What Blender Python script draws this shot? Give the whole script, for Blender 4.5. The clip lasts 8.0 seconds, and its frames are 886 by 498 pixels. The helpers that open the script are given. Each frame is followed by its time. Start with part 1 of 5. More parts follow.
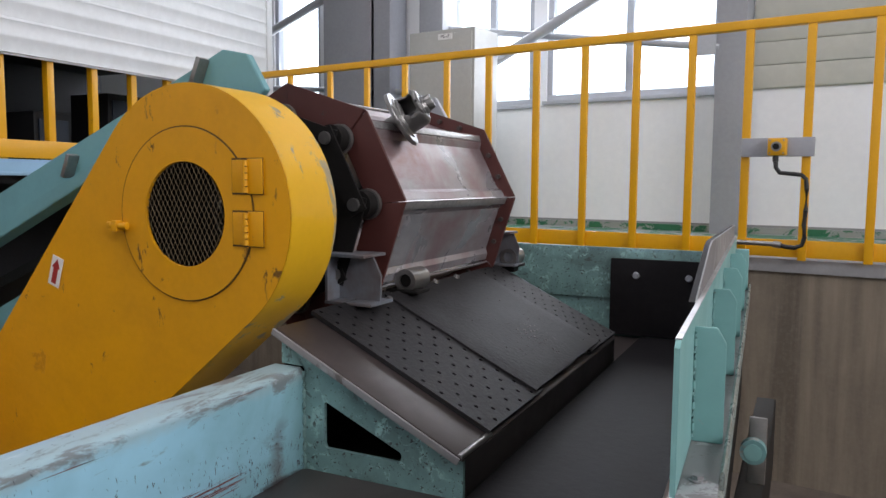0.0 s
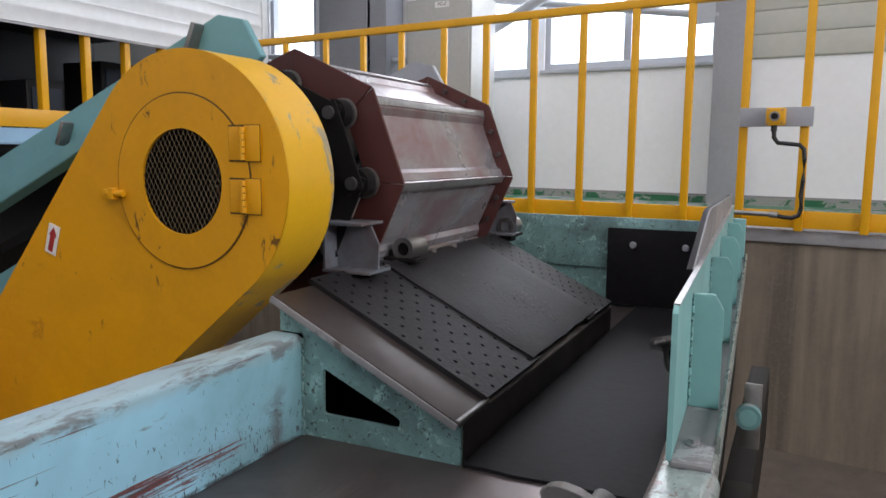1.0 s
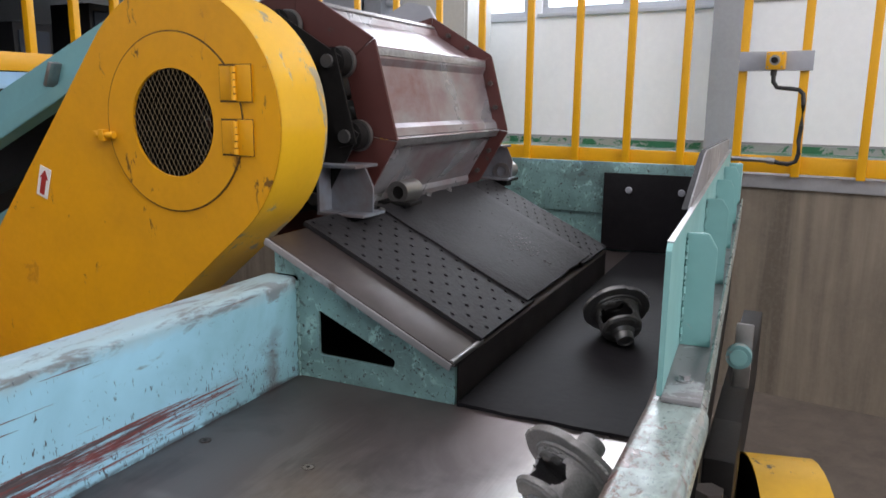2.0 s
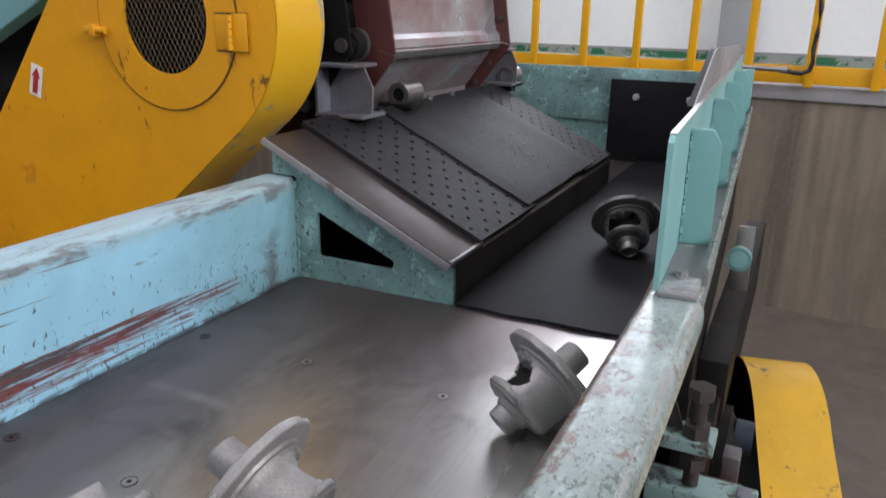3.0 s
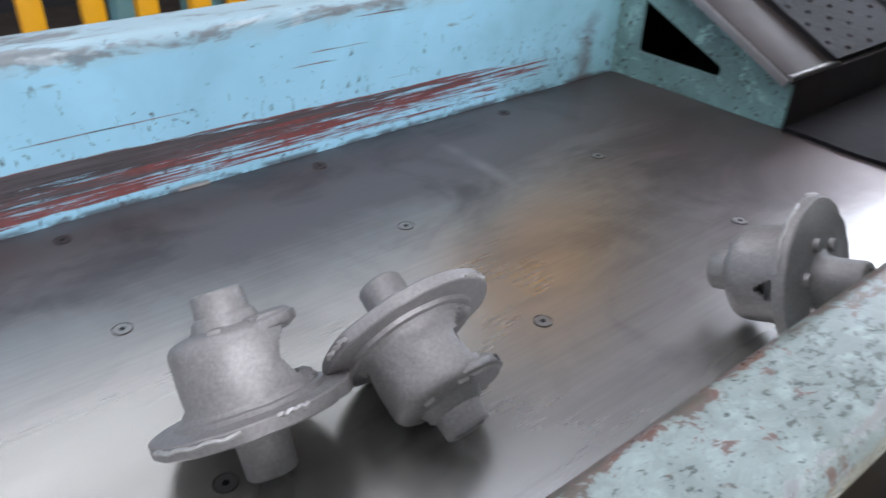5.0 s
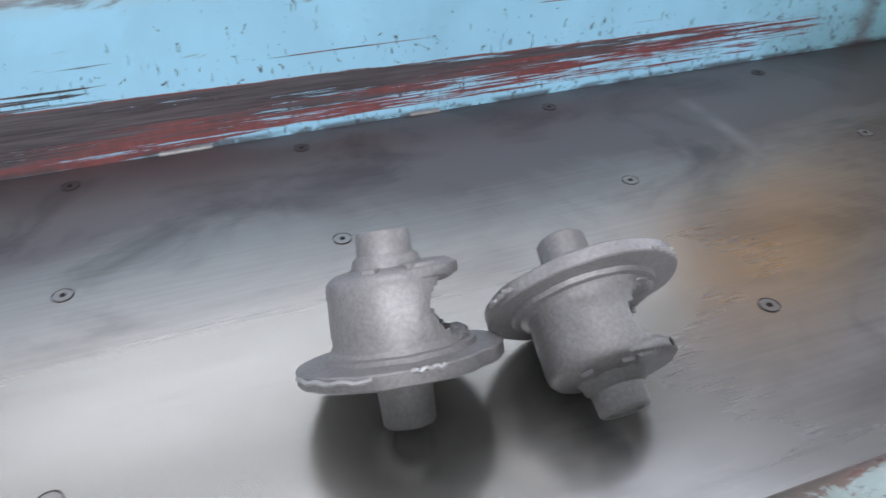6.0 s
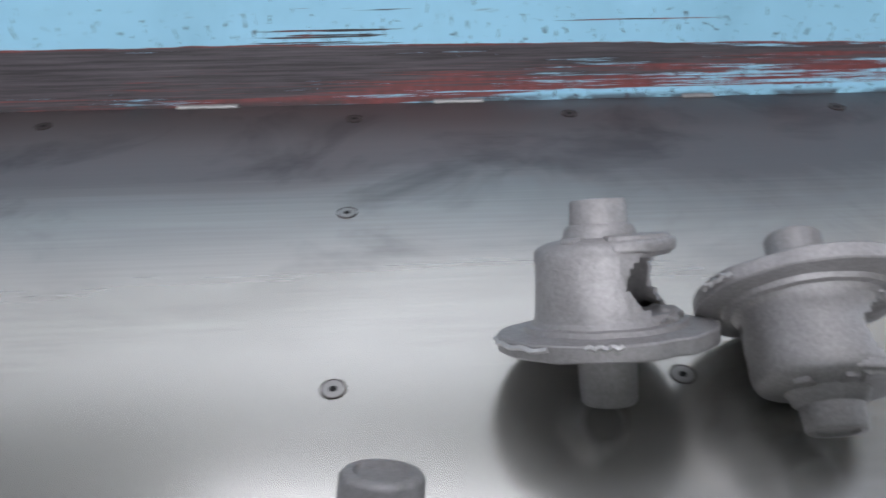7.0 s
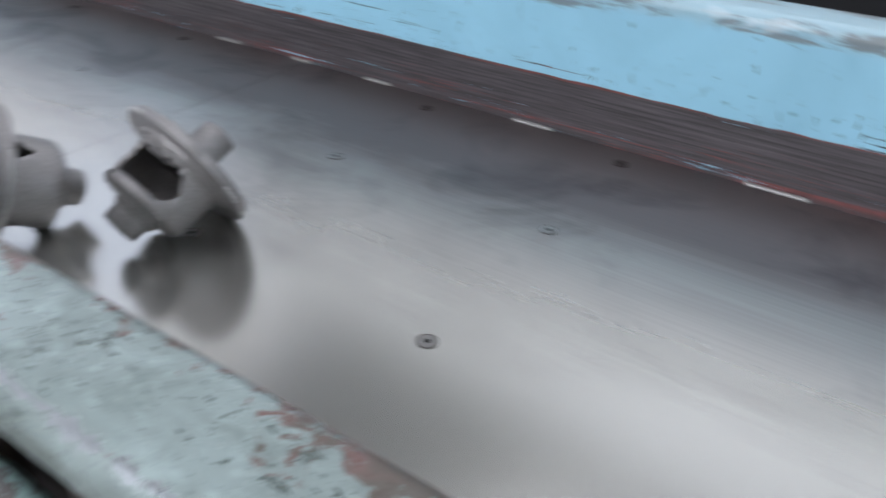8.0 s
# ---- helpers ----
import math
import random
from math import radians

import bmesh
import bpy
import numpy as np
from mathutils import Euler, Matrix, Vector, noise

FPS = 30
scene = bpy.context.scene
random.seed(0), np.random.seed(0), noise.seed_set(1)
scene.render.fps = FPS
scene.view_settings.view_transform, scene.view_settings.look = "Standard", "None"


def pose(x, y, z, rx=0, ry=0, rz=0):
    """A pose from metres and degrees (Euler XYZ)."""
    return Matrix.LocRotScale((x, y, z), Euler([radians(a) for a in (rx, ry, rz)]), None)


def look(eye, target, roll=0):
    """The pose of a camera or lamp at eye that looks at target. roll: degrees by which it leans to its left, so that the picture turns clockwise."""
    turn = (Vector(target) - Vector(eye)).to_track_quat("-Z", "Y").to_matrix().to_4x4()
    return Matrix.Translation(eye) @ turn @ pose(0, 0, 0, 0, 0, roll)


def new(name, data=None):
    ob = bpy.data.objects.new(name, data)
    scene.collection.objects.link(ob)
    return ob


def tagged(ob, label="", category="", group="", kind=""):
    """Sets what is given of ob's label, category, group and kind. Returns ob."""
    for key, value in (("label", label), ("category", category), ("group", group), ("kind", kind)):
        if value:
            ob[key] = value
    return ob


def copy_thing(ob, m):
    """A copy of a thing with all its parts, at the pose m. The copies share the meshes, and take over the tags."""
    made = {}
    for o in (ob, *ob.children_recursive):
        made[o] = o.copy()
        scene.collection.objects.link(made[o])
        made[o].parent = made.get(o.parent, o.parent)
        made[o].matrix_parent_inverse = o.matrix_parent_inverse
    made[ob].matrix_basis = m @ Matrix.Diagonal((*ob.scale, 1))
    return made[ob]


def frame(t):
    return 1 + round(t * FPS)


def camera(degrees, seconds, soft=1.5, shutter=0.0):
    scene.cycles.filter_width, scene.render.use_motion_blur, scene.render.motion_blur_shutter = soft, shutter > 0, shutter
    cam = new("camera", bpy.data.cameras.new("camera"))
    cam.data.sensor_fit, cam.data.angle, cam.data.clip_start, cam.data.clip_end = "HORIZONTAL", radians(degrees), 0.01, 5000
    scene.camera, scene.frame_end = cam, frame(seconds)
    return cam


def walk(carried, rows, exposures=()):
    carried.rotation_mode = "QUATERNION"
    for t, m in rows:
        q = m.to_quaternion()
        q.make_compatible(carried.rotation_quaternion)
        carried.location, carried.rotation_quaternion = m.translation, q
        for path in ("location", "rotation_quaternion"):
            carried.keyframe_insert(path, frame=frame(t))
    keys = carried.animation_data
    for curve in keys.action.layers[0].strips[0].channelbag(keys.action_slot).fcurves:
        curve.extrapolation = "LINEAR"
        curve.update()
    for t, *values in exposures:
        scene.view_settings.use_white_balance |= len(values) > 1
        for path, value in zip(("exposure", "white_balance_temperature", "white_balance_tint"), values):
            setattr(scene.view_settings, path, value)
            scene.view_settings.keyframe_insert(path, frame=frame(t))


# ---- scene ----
cam = camera(61.5, 8.0, shutter=0.4)
PATH = [
    (0, (0.798, -1.074, 0.52), (-0.071, 0.718, 0.341), 0.4),
    (0.5, (0.799, -1.075, 0.518), (-0.069, 0.716, 0.322), 0.4),
    (1, (0.795, -1.075, 0.514), (-0.061, 0.714, 0.258), 0.5),
    (2.5, (0.799, -1.07, 0.491), (-0.027, 0.686, 0.005), 0.7),
    (3, (0.803, -1.062, 0.475), (-0.018, 0.656, -0.136), 0.9),
    (3.5, (0.812, -1.035, 0.457), (-0.057, 0.605, -0.287), 0.9),
    (4, (0.816, -1.024, 0.444), (-0.196, 0.478, -0.405), 0.7),
    (4.5, (0.802, -1.02, 0.429), (-0.362, 0.298, -0.523), 1.2),
    (5, (0.798, -1.015, 0.413), (-0.518, 0.055, -0.646), 1.6),
    (5.2, (0.795, -1.022, 0.413), (-0.577, -0.062, -0.682), 1.7),
    (6.3, (0.78, -1.016, 0.395), (-0.76, -0.589, -0.808), -0.4),
    (6.5, (0.782, -1.031, 0.395), (-0.769, -0.696, -0.822), -0.6),
    (7, (0.785, -1.095, 0.374), (-0.818, -0.996, -0.819), 0.2),
    (7.5, (0.794, -1.17, 0.394), (-0.794, -1.434, -0.792), 0.7),
    (7.7, (0.794, -1.206, 0.39), (-0.752, -1.72, -0.77), 1.1),
    (8, (0.818, -1.221, 0.388), (-0.591, -2.135, -0.699), 1.8),
]
walk(cam, [(t, look(eye, target, roll)) for t, eye, target, roll in PATH],
     [(0.0, -0.1, 6900, 18), (1.0, -0.05, 6900, 18), (2.5, 0.28, 6800, 18), (3.5, 0.30, 6650, 18), (4.5, 0.35, 6450, 18), (6.3, 0.3, 6400, 18), (8.0, 0.1, 6400, 16)])

# ---- world, light ----
ENV = Matrix.Rotation(radians(-7.5), 4, "Z")   # the hall stands 7.5 degrees off the trough
world = bpy.data.worlds.new("world")
scene.world = world
world.use_nodes = True
wn = world.node_tree.nodes
sky = wn.new("ShaderNodeTexSky")
sky.sky_type, sky.sun_disc = "NISHITA", False
sky.sun_elevation, sky.sun_rotation = radians(40), radians(20)
wn["Background"].inputs[1].default_value = 0.12
world.node_tree.links.new(sky.outputs[0], wn["Background"].inputs[0])
sun = new("sun", bpy.data.lights.new("sun", "SUN"))
sun.data.energy, sun.data.angle, sun.data.color = 1.0, radians(12), (1, 0.97, 0.92)
sun.matrix_basis = look((4, 12, 12), (0, 0, 0))


def window_fill_lamp(m, w, h, watts, tint=(0.93, 0.97, 1.0)):
    lamp = new("window_light", bpy.data.lights.new("window_light", "AREA"))
    lamp.data.shape, lamp.data.size, lamp.data.size_y = "RECTANGLE", w, h
    lamp.data.energy, lamp.data.color = watts, tint
    lamp.matrix_basis = m
    return lamp


window_fill_lamp(ENV @ look((-1.1, 4.72, 2.05), (-1.1, 0, 1.2)), 3.2, 1.6, 95, (0.80, 0.91, 1.0))
window_fill_lamp(ENV @ look((-4.9, 4.72, 2.0), (-4.0, 0, 1.2)), 1.6, 1.6, 37, (0.80, 0.91, 1.0))
# unseen east and south openings, added to light the hall
window_fill_lamp(ENV @ look((6.8, -1.0, 3.6), (0, -1.0, 0.8)), 6.0, 2.2, 420)
window_fill_lamp(ENV @ look((-1.0, -6.8, 3.6), (-1.0, 0, 0.6)), 7.0, 2.2, 36)
# two roof lamps added to brighten the far wall and the cladding
window_fill_lamp(ENV @ look((-0.6, 2.4, 5.75), (-0.6, 2.4, 0)), 5.0, 2.0, 26)
window_fill_lamp(ENV @ look((-1.2, -1.6, 5.75), (-1.2, -1.6, 0)), 3.2, 3.2, 160)


# ---- materials ----
def mat_base(name):
    m = bpy.data.materials.new(name)
    m.use_nodes = True
    n, l = m.node_tree.nodes, m.node_tree.links
    return m, n, l, n["Principled BSDF"]


def coords(n, l, scale=(1, 1, 1), kind="Object"):
    tc, mp = n.new("ShaderNodeTexCoord"), n.new("ShaderNodeMapping")
    mp.inputs["Scale"].default_value = scale
    l.new(tc.outputs[kind], mp.inputs[0])
    return mp.outputs[0]


def noise_node(n, l, vec, scale, detail=4, rough=0.6, dist=0.0):
    t = n.new("ShaderNodeTexNoise")
    t.inputs["Scale"].default_value, t.inputs["Detail"].default_value = scale, detail
    t.inputs["Roughness"].default_value, t.inputs["Distortion"].default_value = rough, dist
    l.new(vec, t.inputs["Vector"])
    return t.outputs["Fac"]


def ramp(n, l, fac, stops):
    """A colour ramp; stops outside 0 to 1 are brought into it first."""
    lo, hi = min(0.0, stops[0][0]), max(1.0, stops[-1][0])
    if lo < 0 or hi > 1:
        span = n.new("ShaderNodeMapRange")
        span.inputs["From Min"].default_value, span.inputs["From Max"].default_value = lo, hi
        l.new(fac, span.inputs["Value"])
        fac, stops = span.outputs[0], [((k - lo) / (hi - lo), c) for k, c in stops]
    r = n.new("ShaderNodeValToRGB")
    e = r.color_ramp.elements
    while len(e) < len(stops):
        e.new(0.5)
    for k, (p, c) in zip(e, stops):
        k.position, k.color = p, ((c, c, c, 1) if isinstance(c, (int, float)) else (*c, 1))
    l.new(fac, r.inputs[0])
    return r.outputs[0]


def mix(n, l, fac, a, b):
    m = n.new("ShaderNodeMix")
    m.data_type = "RGBA"
    for sock, v in ((m.inputs["Factor"], fac), (m.inputs["A"], a), (m.inputs["B"], b)):
        if isinstance(v, (int, float)):
            sock.default_value = v
        elif isinstance(v, tuple):
            sock.default_value = (*v, 1)
        else:
            l.new(v, sock)
    return m.outputs["Result"]


def maths(n, l, op, a, b=0.0):
    m = n.new("ShaderNodeMath")
    m.operation = op
    for sock, v in zip(m.inputs, (a, b)):
        if isinstance(v, (int, float)):
            sock.default_value = v
        else:
            l.new(v, sock)
    return m.outputs[0]


def bump(n, l, bsdf, height, strength, dist=0.002):
    b = n.new("ShaderNodeBump")
    b.inputs["Strength"].default_value, b.inputs["Distance"].default_value = strength, dist
    l.new(height, b.inputs["Height"])
    l.new(b.outputs[0], bsdf.inputs["Normal"])


def painted(name, colour, chip=(0.10, 0.045, 0.035), chips=0.60, chip_scale=14, stretch=(1, 1, 1), rough=0.42, dirt=0.35, bare=None, edge=None):
    """Paint with chips of primer or rust, dull dirt at a large scale and fine relief."""
    m, n, l, p = mat_base(name)
    v = coords(n, l, stretch)
    v2 = coords(n, l)
    big = noise_node(n, l, v2, 3.0, 5, 0.6, 0.4)
    fine = noise_node(n, l, v2, 70, 3)
    c = mix(n, l, ramp(n, l, big, [(0.35, 0.0), (0.75, dirt)]), colour, tuple(0.5 * k + 0.006 for k in colour))
    c = mix(n, l, ramp(n, l, fine, [(0.3, 0.0), (0.8, 0.18)]), c, tuple(min(1, 1.25 * k + 0.002) for k in colour))
    spots = noise_node(n, l, v, chip_scale, 8, 0.72, 0.5)
    if edge:   # more chips towards a rubbed edge
        tc, sep = n.new("ShaderNodeTexCoord"), n.new("ShaderNodeSeparateXYZ")
        l.new(tc.outputs["Object"], sep.inputs[0])
        near = maths(n, l, "DIVIDE", maths(n, l, "SUBTRACT", edge[1], sep.outputs["X"]), edge[1] - edge[0])
        spots = maths(n, l, "ADD", spots, ramp(n, l, near, [(0.0, 0.0), (1.0, 0.16)]))
    mask = ramp(n, l, spots, [(chips, 0.0), (chips + 0.025, 1.0)])
    if bare:
        tone = noise_node(n, l, v2, 9, 3)
        chip_c = mix(n, l, ramp(n, l, tone, [(0.45, 0.0), (0.55, 1.0)]), chip, bare)
    else:
        chip_c = chip
    c = mix(n, l, mask, c, chip_c)
    l.new(c, p.inputs["Base Color"])
    l.new(ramp(n, l, big, [(0.2, rough - 0.1), (0.8, rough + 0.18)]), p.inputs["Roughness"])
    h = maths(n, l, "SUBTRACT", maths(n, l, "MULTIPLY", fine, 0.15), mask)
    bump(n, l, p, h, 0.35, 0.0008)
    return m


def metal(name, colour, rough=0.4, metallic=0.9, grain=(1, 1, 1), scale=60, var=0.35, blotch=0.4, bumpy=0.2, tint=None):
    m, n, l, p = mat_base(name)
    v = coords(n, l, grain)
    v2 = coords(n, l)
    a = noise_node(n, l, v, scale, 5, 0.65)
    b = noise_node(n, l, v2, 4.5, 5, 0.6, 0.5)
    c = mix(n, l, ramp(n, l, a, [(0.3, 0.0), (0.7, var)]), colour, tuple(0.5 * k for k in colour))
    c = mix(n, l, ramp(n, l, b, [(0.4, 0.0), (0.7, blotch)]), c, tint or tuple(0.45 * k for k in colour))
    l.new(c, p.inputs["Base Color"])
    p.inputs["Metallic"].default_value = metallic
    l.new(ramp(n, l, b, [(0.25, max(0.05, rough - 0.1)), (0.75, rough + 0.12)]), p.inputs["Roughness"])
    bump(n, l, p, a, bumpy, 0.0006)
    return m


def plain(name, colour, rough=0.7, scale=8, var=0.35, bumpy=0.15, metallic=0.0, spec=0.5):
    m, n, l, p = mat_base(name)
    v = coords(n, l)
    a, b = noise_node(n, l, v, scale, 6, 0.65, 0.3), noise_node(n, l, v, scale * 9, 4)
    c = mix(n, l, ramp(n, l, a, [(0.35, 0.0), (0.7, var)]), colour, tuple(0.55 * k for k in colour))
    c = mix(n, l, ramp(n, l, b, [(0.4, 0.0), (0.75, 0.2)]), c, tuple(min(1, 1.35 * k + 0.01) for k in colour))
    l.new(c, p.inputs["Base Color"])
    p.inputs["Roughness"].default_value, p.inputs["Metallic"].default_value = rough, metallic
    p.inputs["Specular IOR Level"].default_value = spec
    bump(n, l, p, b, bumpy, 0.002)
    return m


def glow(name, colour, strength):
    m, n, l, p = mat_base(name)
    p.inputs["Base Color"].default_value = (*colour, 1)
    p.inputs["Emission Color"].default_value, p.inputs["Emission Strength"].default_value = (*colour, 1), strength
    return m


def deck_steel():
    """Sheet steel polished along the flow, dull and dark near the blue side wall and at the inner end, where dark
    reflections are put into the colour too, with a ground weld across it.
    """
    m, n, l, p = mat_base("deck_steel")
    v, v2 = coords(n, l, (9, 0.16, 1)), coords(n, l, (1, 0.45, 1))
    lines = noise_node(n, l, v, 26, 3, 0.6)
    blot = noise_node(n, l, v2, 3.2, 5, 0.62, 0.6)
    smear = noise_node(n, l, coords(n, l, (1, 0.7, 1)), 7.0, 5, 0.6, 0.8)
    tc, sep = n.new("ShaderNodeTexCoord"), n.new("ShaderNodeSeparateXYZ")
    l.new(tc.outputs["Object"], sep.inputs[0])
    x, y = sep.outputs["X"], sep.outputs["Y"]
    # distance from the polished lane in the middle of the trough
    edge = maths(n, l, "MULTIPLY", maths(n, l, "SUBTRACT", 0.39, x), 3.8)
    # inner end: the dull colour also holds the dark surroundings it mirrors
    inner = maths(n, l, "MULTIPLY", maths(n, l, "ADD", y, 0.78), 1.5)
    inner = maths(n, l, "MINIMUM", inner, maths(n, l, "MULTIPLY", maths(n, l, "SUBTRACT", 0.60, x), 4.6))
    dull = maths(n, l, "MAXIMUM", edge, inner)
    dull = maths(n, l, "ADD", dull, maths(n, l, "MULTIPLY", maths(n, l, "SUBTRACT", blot, 0.5), 1.2))
    dull = maths(n, l, "ADD", dull, maths(n, l, "MULTIPLY", maths(n, l, "SUBTRACT", lines, 0.5), 0.20))
    d = ramp(n, l, dull, [(-0.1, 0.0), (0.9, 1.0)])
    c = mix(n, l, d, (0.63, 0.625, 0.585), (0.190, 0.165, 0.163))
    c = mix(n, l, maths(n, l, "MULTIPLY", ramp(n, l, smear, [(0.50, 0.0), (0.66, 0.55)]), d), c, (0.055, 0.048, 0.052))
    c = mix(n, l, ramp(n, l, lines, [(0.35, 0.0), (0.75, 0.05)]), c, (0.34, 0.335, 0.32))
    # brownish film at the foot of the chute
    film = ramp(n, l, maths(n, l, "ADD", y, maths(n, l, "MULTIPLY", smear, 0.3)), [(-0.12, 0.0), (0.12, 0.7)])
    c = mix(n, l, film, c, (0.185, 0.145, 0.135))
    # pale ground weld
    off = maths(n, l, "ABSOLUTE", maths(n, l, "ADD", y, maths(n, l, "ADD", 0.427, maths(n, l, "MULTIPLY", smear, 0.012))))
    weld = maths(n, l, "MULTIPLY", ramp(n, l, off, [(0.002, 1.0), (0.014, 0.0)]), ramp(n, l, noise_node(n, l, coords(n, l, (1, 0, 0)), 9, 2), [(0.42, 0.0), (0.66, 0.5)]))
    c = mix(n, l, weld, c, (0.42, 0.39, 0.37))
    l.new(c, p.inputs["Base Color"])
    p.inputs["Metallic"].default_value = 0.9
    rough = maths(n, l, "ADD", maths(n, l, "MULTIPLY", d, 0.3), maths(n, l, "MULTIPLY", lines, 0.02))
    rough = ramp(n, l, rough, [(0.0, 0.20), (0.34, 0.46)])
    l.new(rough, p.inputs["Roughness"])
    return m


def side_paint():
    """Light blue paint, rubbed through to primer and steel in a streaky band along the flow, scuffed pale along the top."""
    m, n, l, p = mat_base("side_paint")
    v2 = coords(n, l)
    tc, sep = n.new("ShaderNodeTexCoord"), n.new("ShaderNodeSeparateXYZ")
    l.new(tc.outputs["Object"], sep.inputs[0])
    y, z = sep.outputs["Y"], sep.outputs["Z"]
    grow = maths(n, l, "MULTIPLY", y, -1.0)
    big, fine = noise_node(n, l, v2, 5, 5, 0.6, 0.5), noise_node(n, l, v2, 80, 3)
    mid = noise_node(n, l, coords(n, l, (1, 0.5, 1)), 22, 6, 0.65, 0.6)
    streak = noise_node(n, l, coords(n, l, (1, 0.26, 11)), 24, 8, 0.72, 0.2)
    streak2 = noise_node(n, l, coords(n, l, (1, 0.20, 13)), 21, 7, 0.72, 0.15)
    half = ramp(n, l, grow, [(0.14, 0.0), (0.40, 0.34), (0.85, 0.74), (1.25, 1.0)])
    top = maths(n, l, "ADD", maths(n, l, "ADD", 0.053, maths(n, l, "MULTIPLY", mid, 0.006)), maths(n, l, "MULTIPLY", half, 0.016))
    low = maths(n, l, "SUBTRACT", 0.010, maths(n, l, "MULTIPLY", ramp(n, l, grow, [(0.9, 0.0), (1.3, 1.0)]), 0.026))
    rel = maths(n, l, "DIVIDE", maths(n, l, "SUBTRACT", z, low), maths(n, l, "SUBTRACT", top, low))
    # paint: bluish, greener and stained towards the chute
    c = mix(n, l, ramp(n, l, big, [(0.4, 0.0), (0.72, 0.5)]), (0.285, 0.56, 0.70), (0.16, 0.35, 0.44))
    near = ramp(n, l, maths(n, l, "ADD", y, maths(n, l, "MULTIPLY", maths(n, l, "SUBTRACT", big, 0.5), 0.5)), [(-0.30, 0.0), (-0.02, 0.8)])
    c = mix(n, l, near, c, (0.15, 0.30, 0.31))
    smear = ramp(n, l, maths(n, l, "ADD", maths(n, l, "MULTIPLY", maths(n, l, "ABSOLUTE", maths(n, l, "ADD", y, 0.075)), -9.0), mid), [(0.28, 0.0), (0.5, 0.7)])
    c = mix(n, l, maths(n, l, "MULTIPLY", smear, ramp(n, l, z, [(0.07, 1.0), (0.13, 0.0)])), c, (0.10, 0.075, 0.065))
    # rubbed top: pale, with grey scuffs below the bend
    dust = ramp(n, l, maths(n, l, "ADD", z, maths(n, l, "MULTIPLY", maths(n, l, "SUBTRACT", mid, 0.5), 0.05)), [(0.160, 0.0), (0.182, 0.6)])
    c = mix(n, l, dust, c, (0.33, 0.40, 0.41))
    scuff = noise_node(n, l, coords(n, l, (2, 0.5, 2)), 15, 6, 0.68, 0.5)
    bend = ramp(n, l, z, [(0.148, 0.0), (0.170, 0.17), (0.181, 0.20), (0.187, 0.10)])
    c = mix(n, l, ramp(n, l, maths(n, l, "ADD", scuff, bend), [(0.645, 0.0), (0.72, 0.8)]), c, (0.14, 0.145, 0.145))
    c = mix(n, l, ramp(n, l, maths(n, l, "SUBTRACT", maths(n, l, "MULTIPLY", bend, 1.2), mid), [(-0.24, 0.0), (-0.16, 0.6)]), c, (0.52, 0.60, 0.63))
    # short dark flecks
    nicks = noise_node(n, l, coords(n, l, (1, 1.25, 0.42), "Object"), 150, 2, 0.5, 1.2)
    zone = ramp(n, l, maths(n, l, "ADD", z, maths(n, l, "MULTIPLY", big, 0.06)), [(0.05, 0.095), (0.12, 0.05), (0.17, 0.0)])
    c = mix(n, l, ramp(n, l, maths(n, l, "ADD", nicks, zone), [(0.715, 0.0), (0.73, 0.9)]), c, (0.05, 0.05, 0.06))
    # long thin scratches that castings have drawn along the wall
    drawn = noise_node(n, l, coords(n, l, (1, 0.10, 5.5)), 30, 4, 0.55, 0.25)
    low2 = ramp(n, l, z, [(0.070, 0.085), (0.125, 0.0)])
    drawn = maths(n, l, "ADD", drawn, maths(n, l, "MULTIPLY", low2, ramp(n, l, grow, [(0.5, 0.0), (1.0, 1.0)])))
    c = mix(n, l, ramp(n, l, drawn, [(0.69, 0.0), (0.705, 1.0)]), c, mix(n, l, ramp(n, l, big, [(0.45, 0.0), (0.55, 1.0)]), (0.03, 0.028, 0.03), (0.16, 0.04, 0.036)))
    # the rubbed band: red primer, with steel in its upper half
    worn = maths(n, l, "ADD", streak, ramp(n, l, rel, [(0.0, 0.20), (0.06, 0.47), (0.35, 0.50), (0.75, 0.58), (0.97, 0.52), (1.0, 0.36)]))
    worn = maths(n, l, "ADD", worn, maths(n, l, "MULTIPLY", half, 0.20))
    inside = maths(n, l, "MULTIPLY", ramp(n, l, rel, [(0.0, 0.0), (0.05, 1.0), (0.985, 1.0), (1.0, 0.0)]), ramp(n, l, grow, [(0.15, 0.0), (0.18, 1.0)]))
    primer = maths(n, l, "MULTIPLY", ramp(n, l, worn, [(1.065, 0.0), (1.10, 1.0)]), inside)
    steel = maths(n, l, "ADD", streak2, maths(n, l, "MULTIPLY", half, 0.30))
    steel = maths(n, l, "ADD", steel, ramp(n, l, rel, [(0.0, 0.0), (0.45, 0.04), (0.75, 0.15), (1.0, 0.20)]))
    lower = maths(n, l, "MULTIPLY", ramp(n, l, rel, [(0.10, 0.16), (0.38, 0.0)]), ramp(n, l, grow, [(1.15, 1.0), (1.6, 0.0)]))
    steel = maths(n, l, "SUBTRACT", steel, maths(n, l, "ADD", lower, ramp(n, l, rel, [(0.93, 0.0), (0.98, 0.28)])))
    steel = maths(n, l, "MULTIPLY", ramp(n, l, steel, [(0.73, 0.0), (0.78, 1.0)]), primer)
    c = mix(n, l, primer, c, mix(n, l, ramp(n, l, fine, [(0.35, 0.0), (0.75, 1.0)]), (0.185, 0.053, 0.050), (0.10, 0.033, 0.032)))
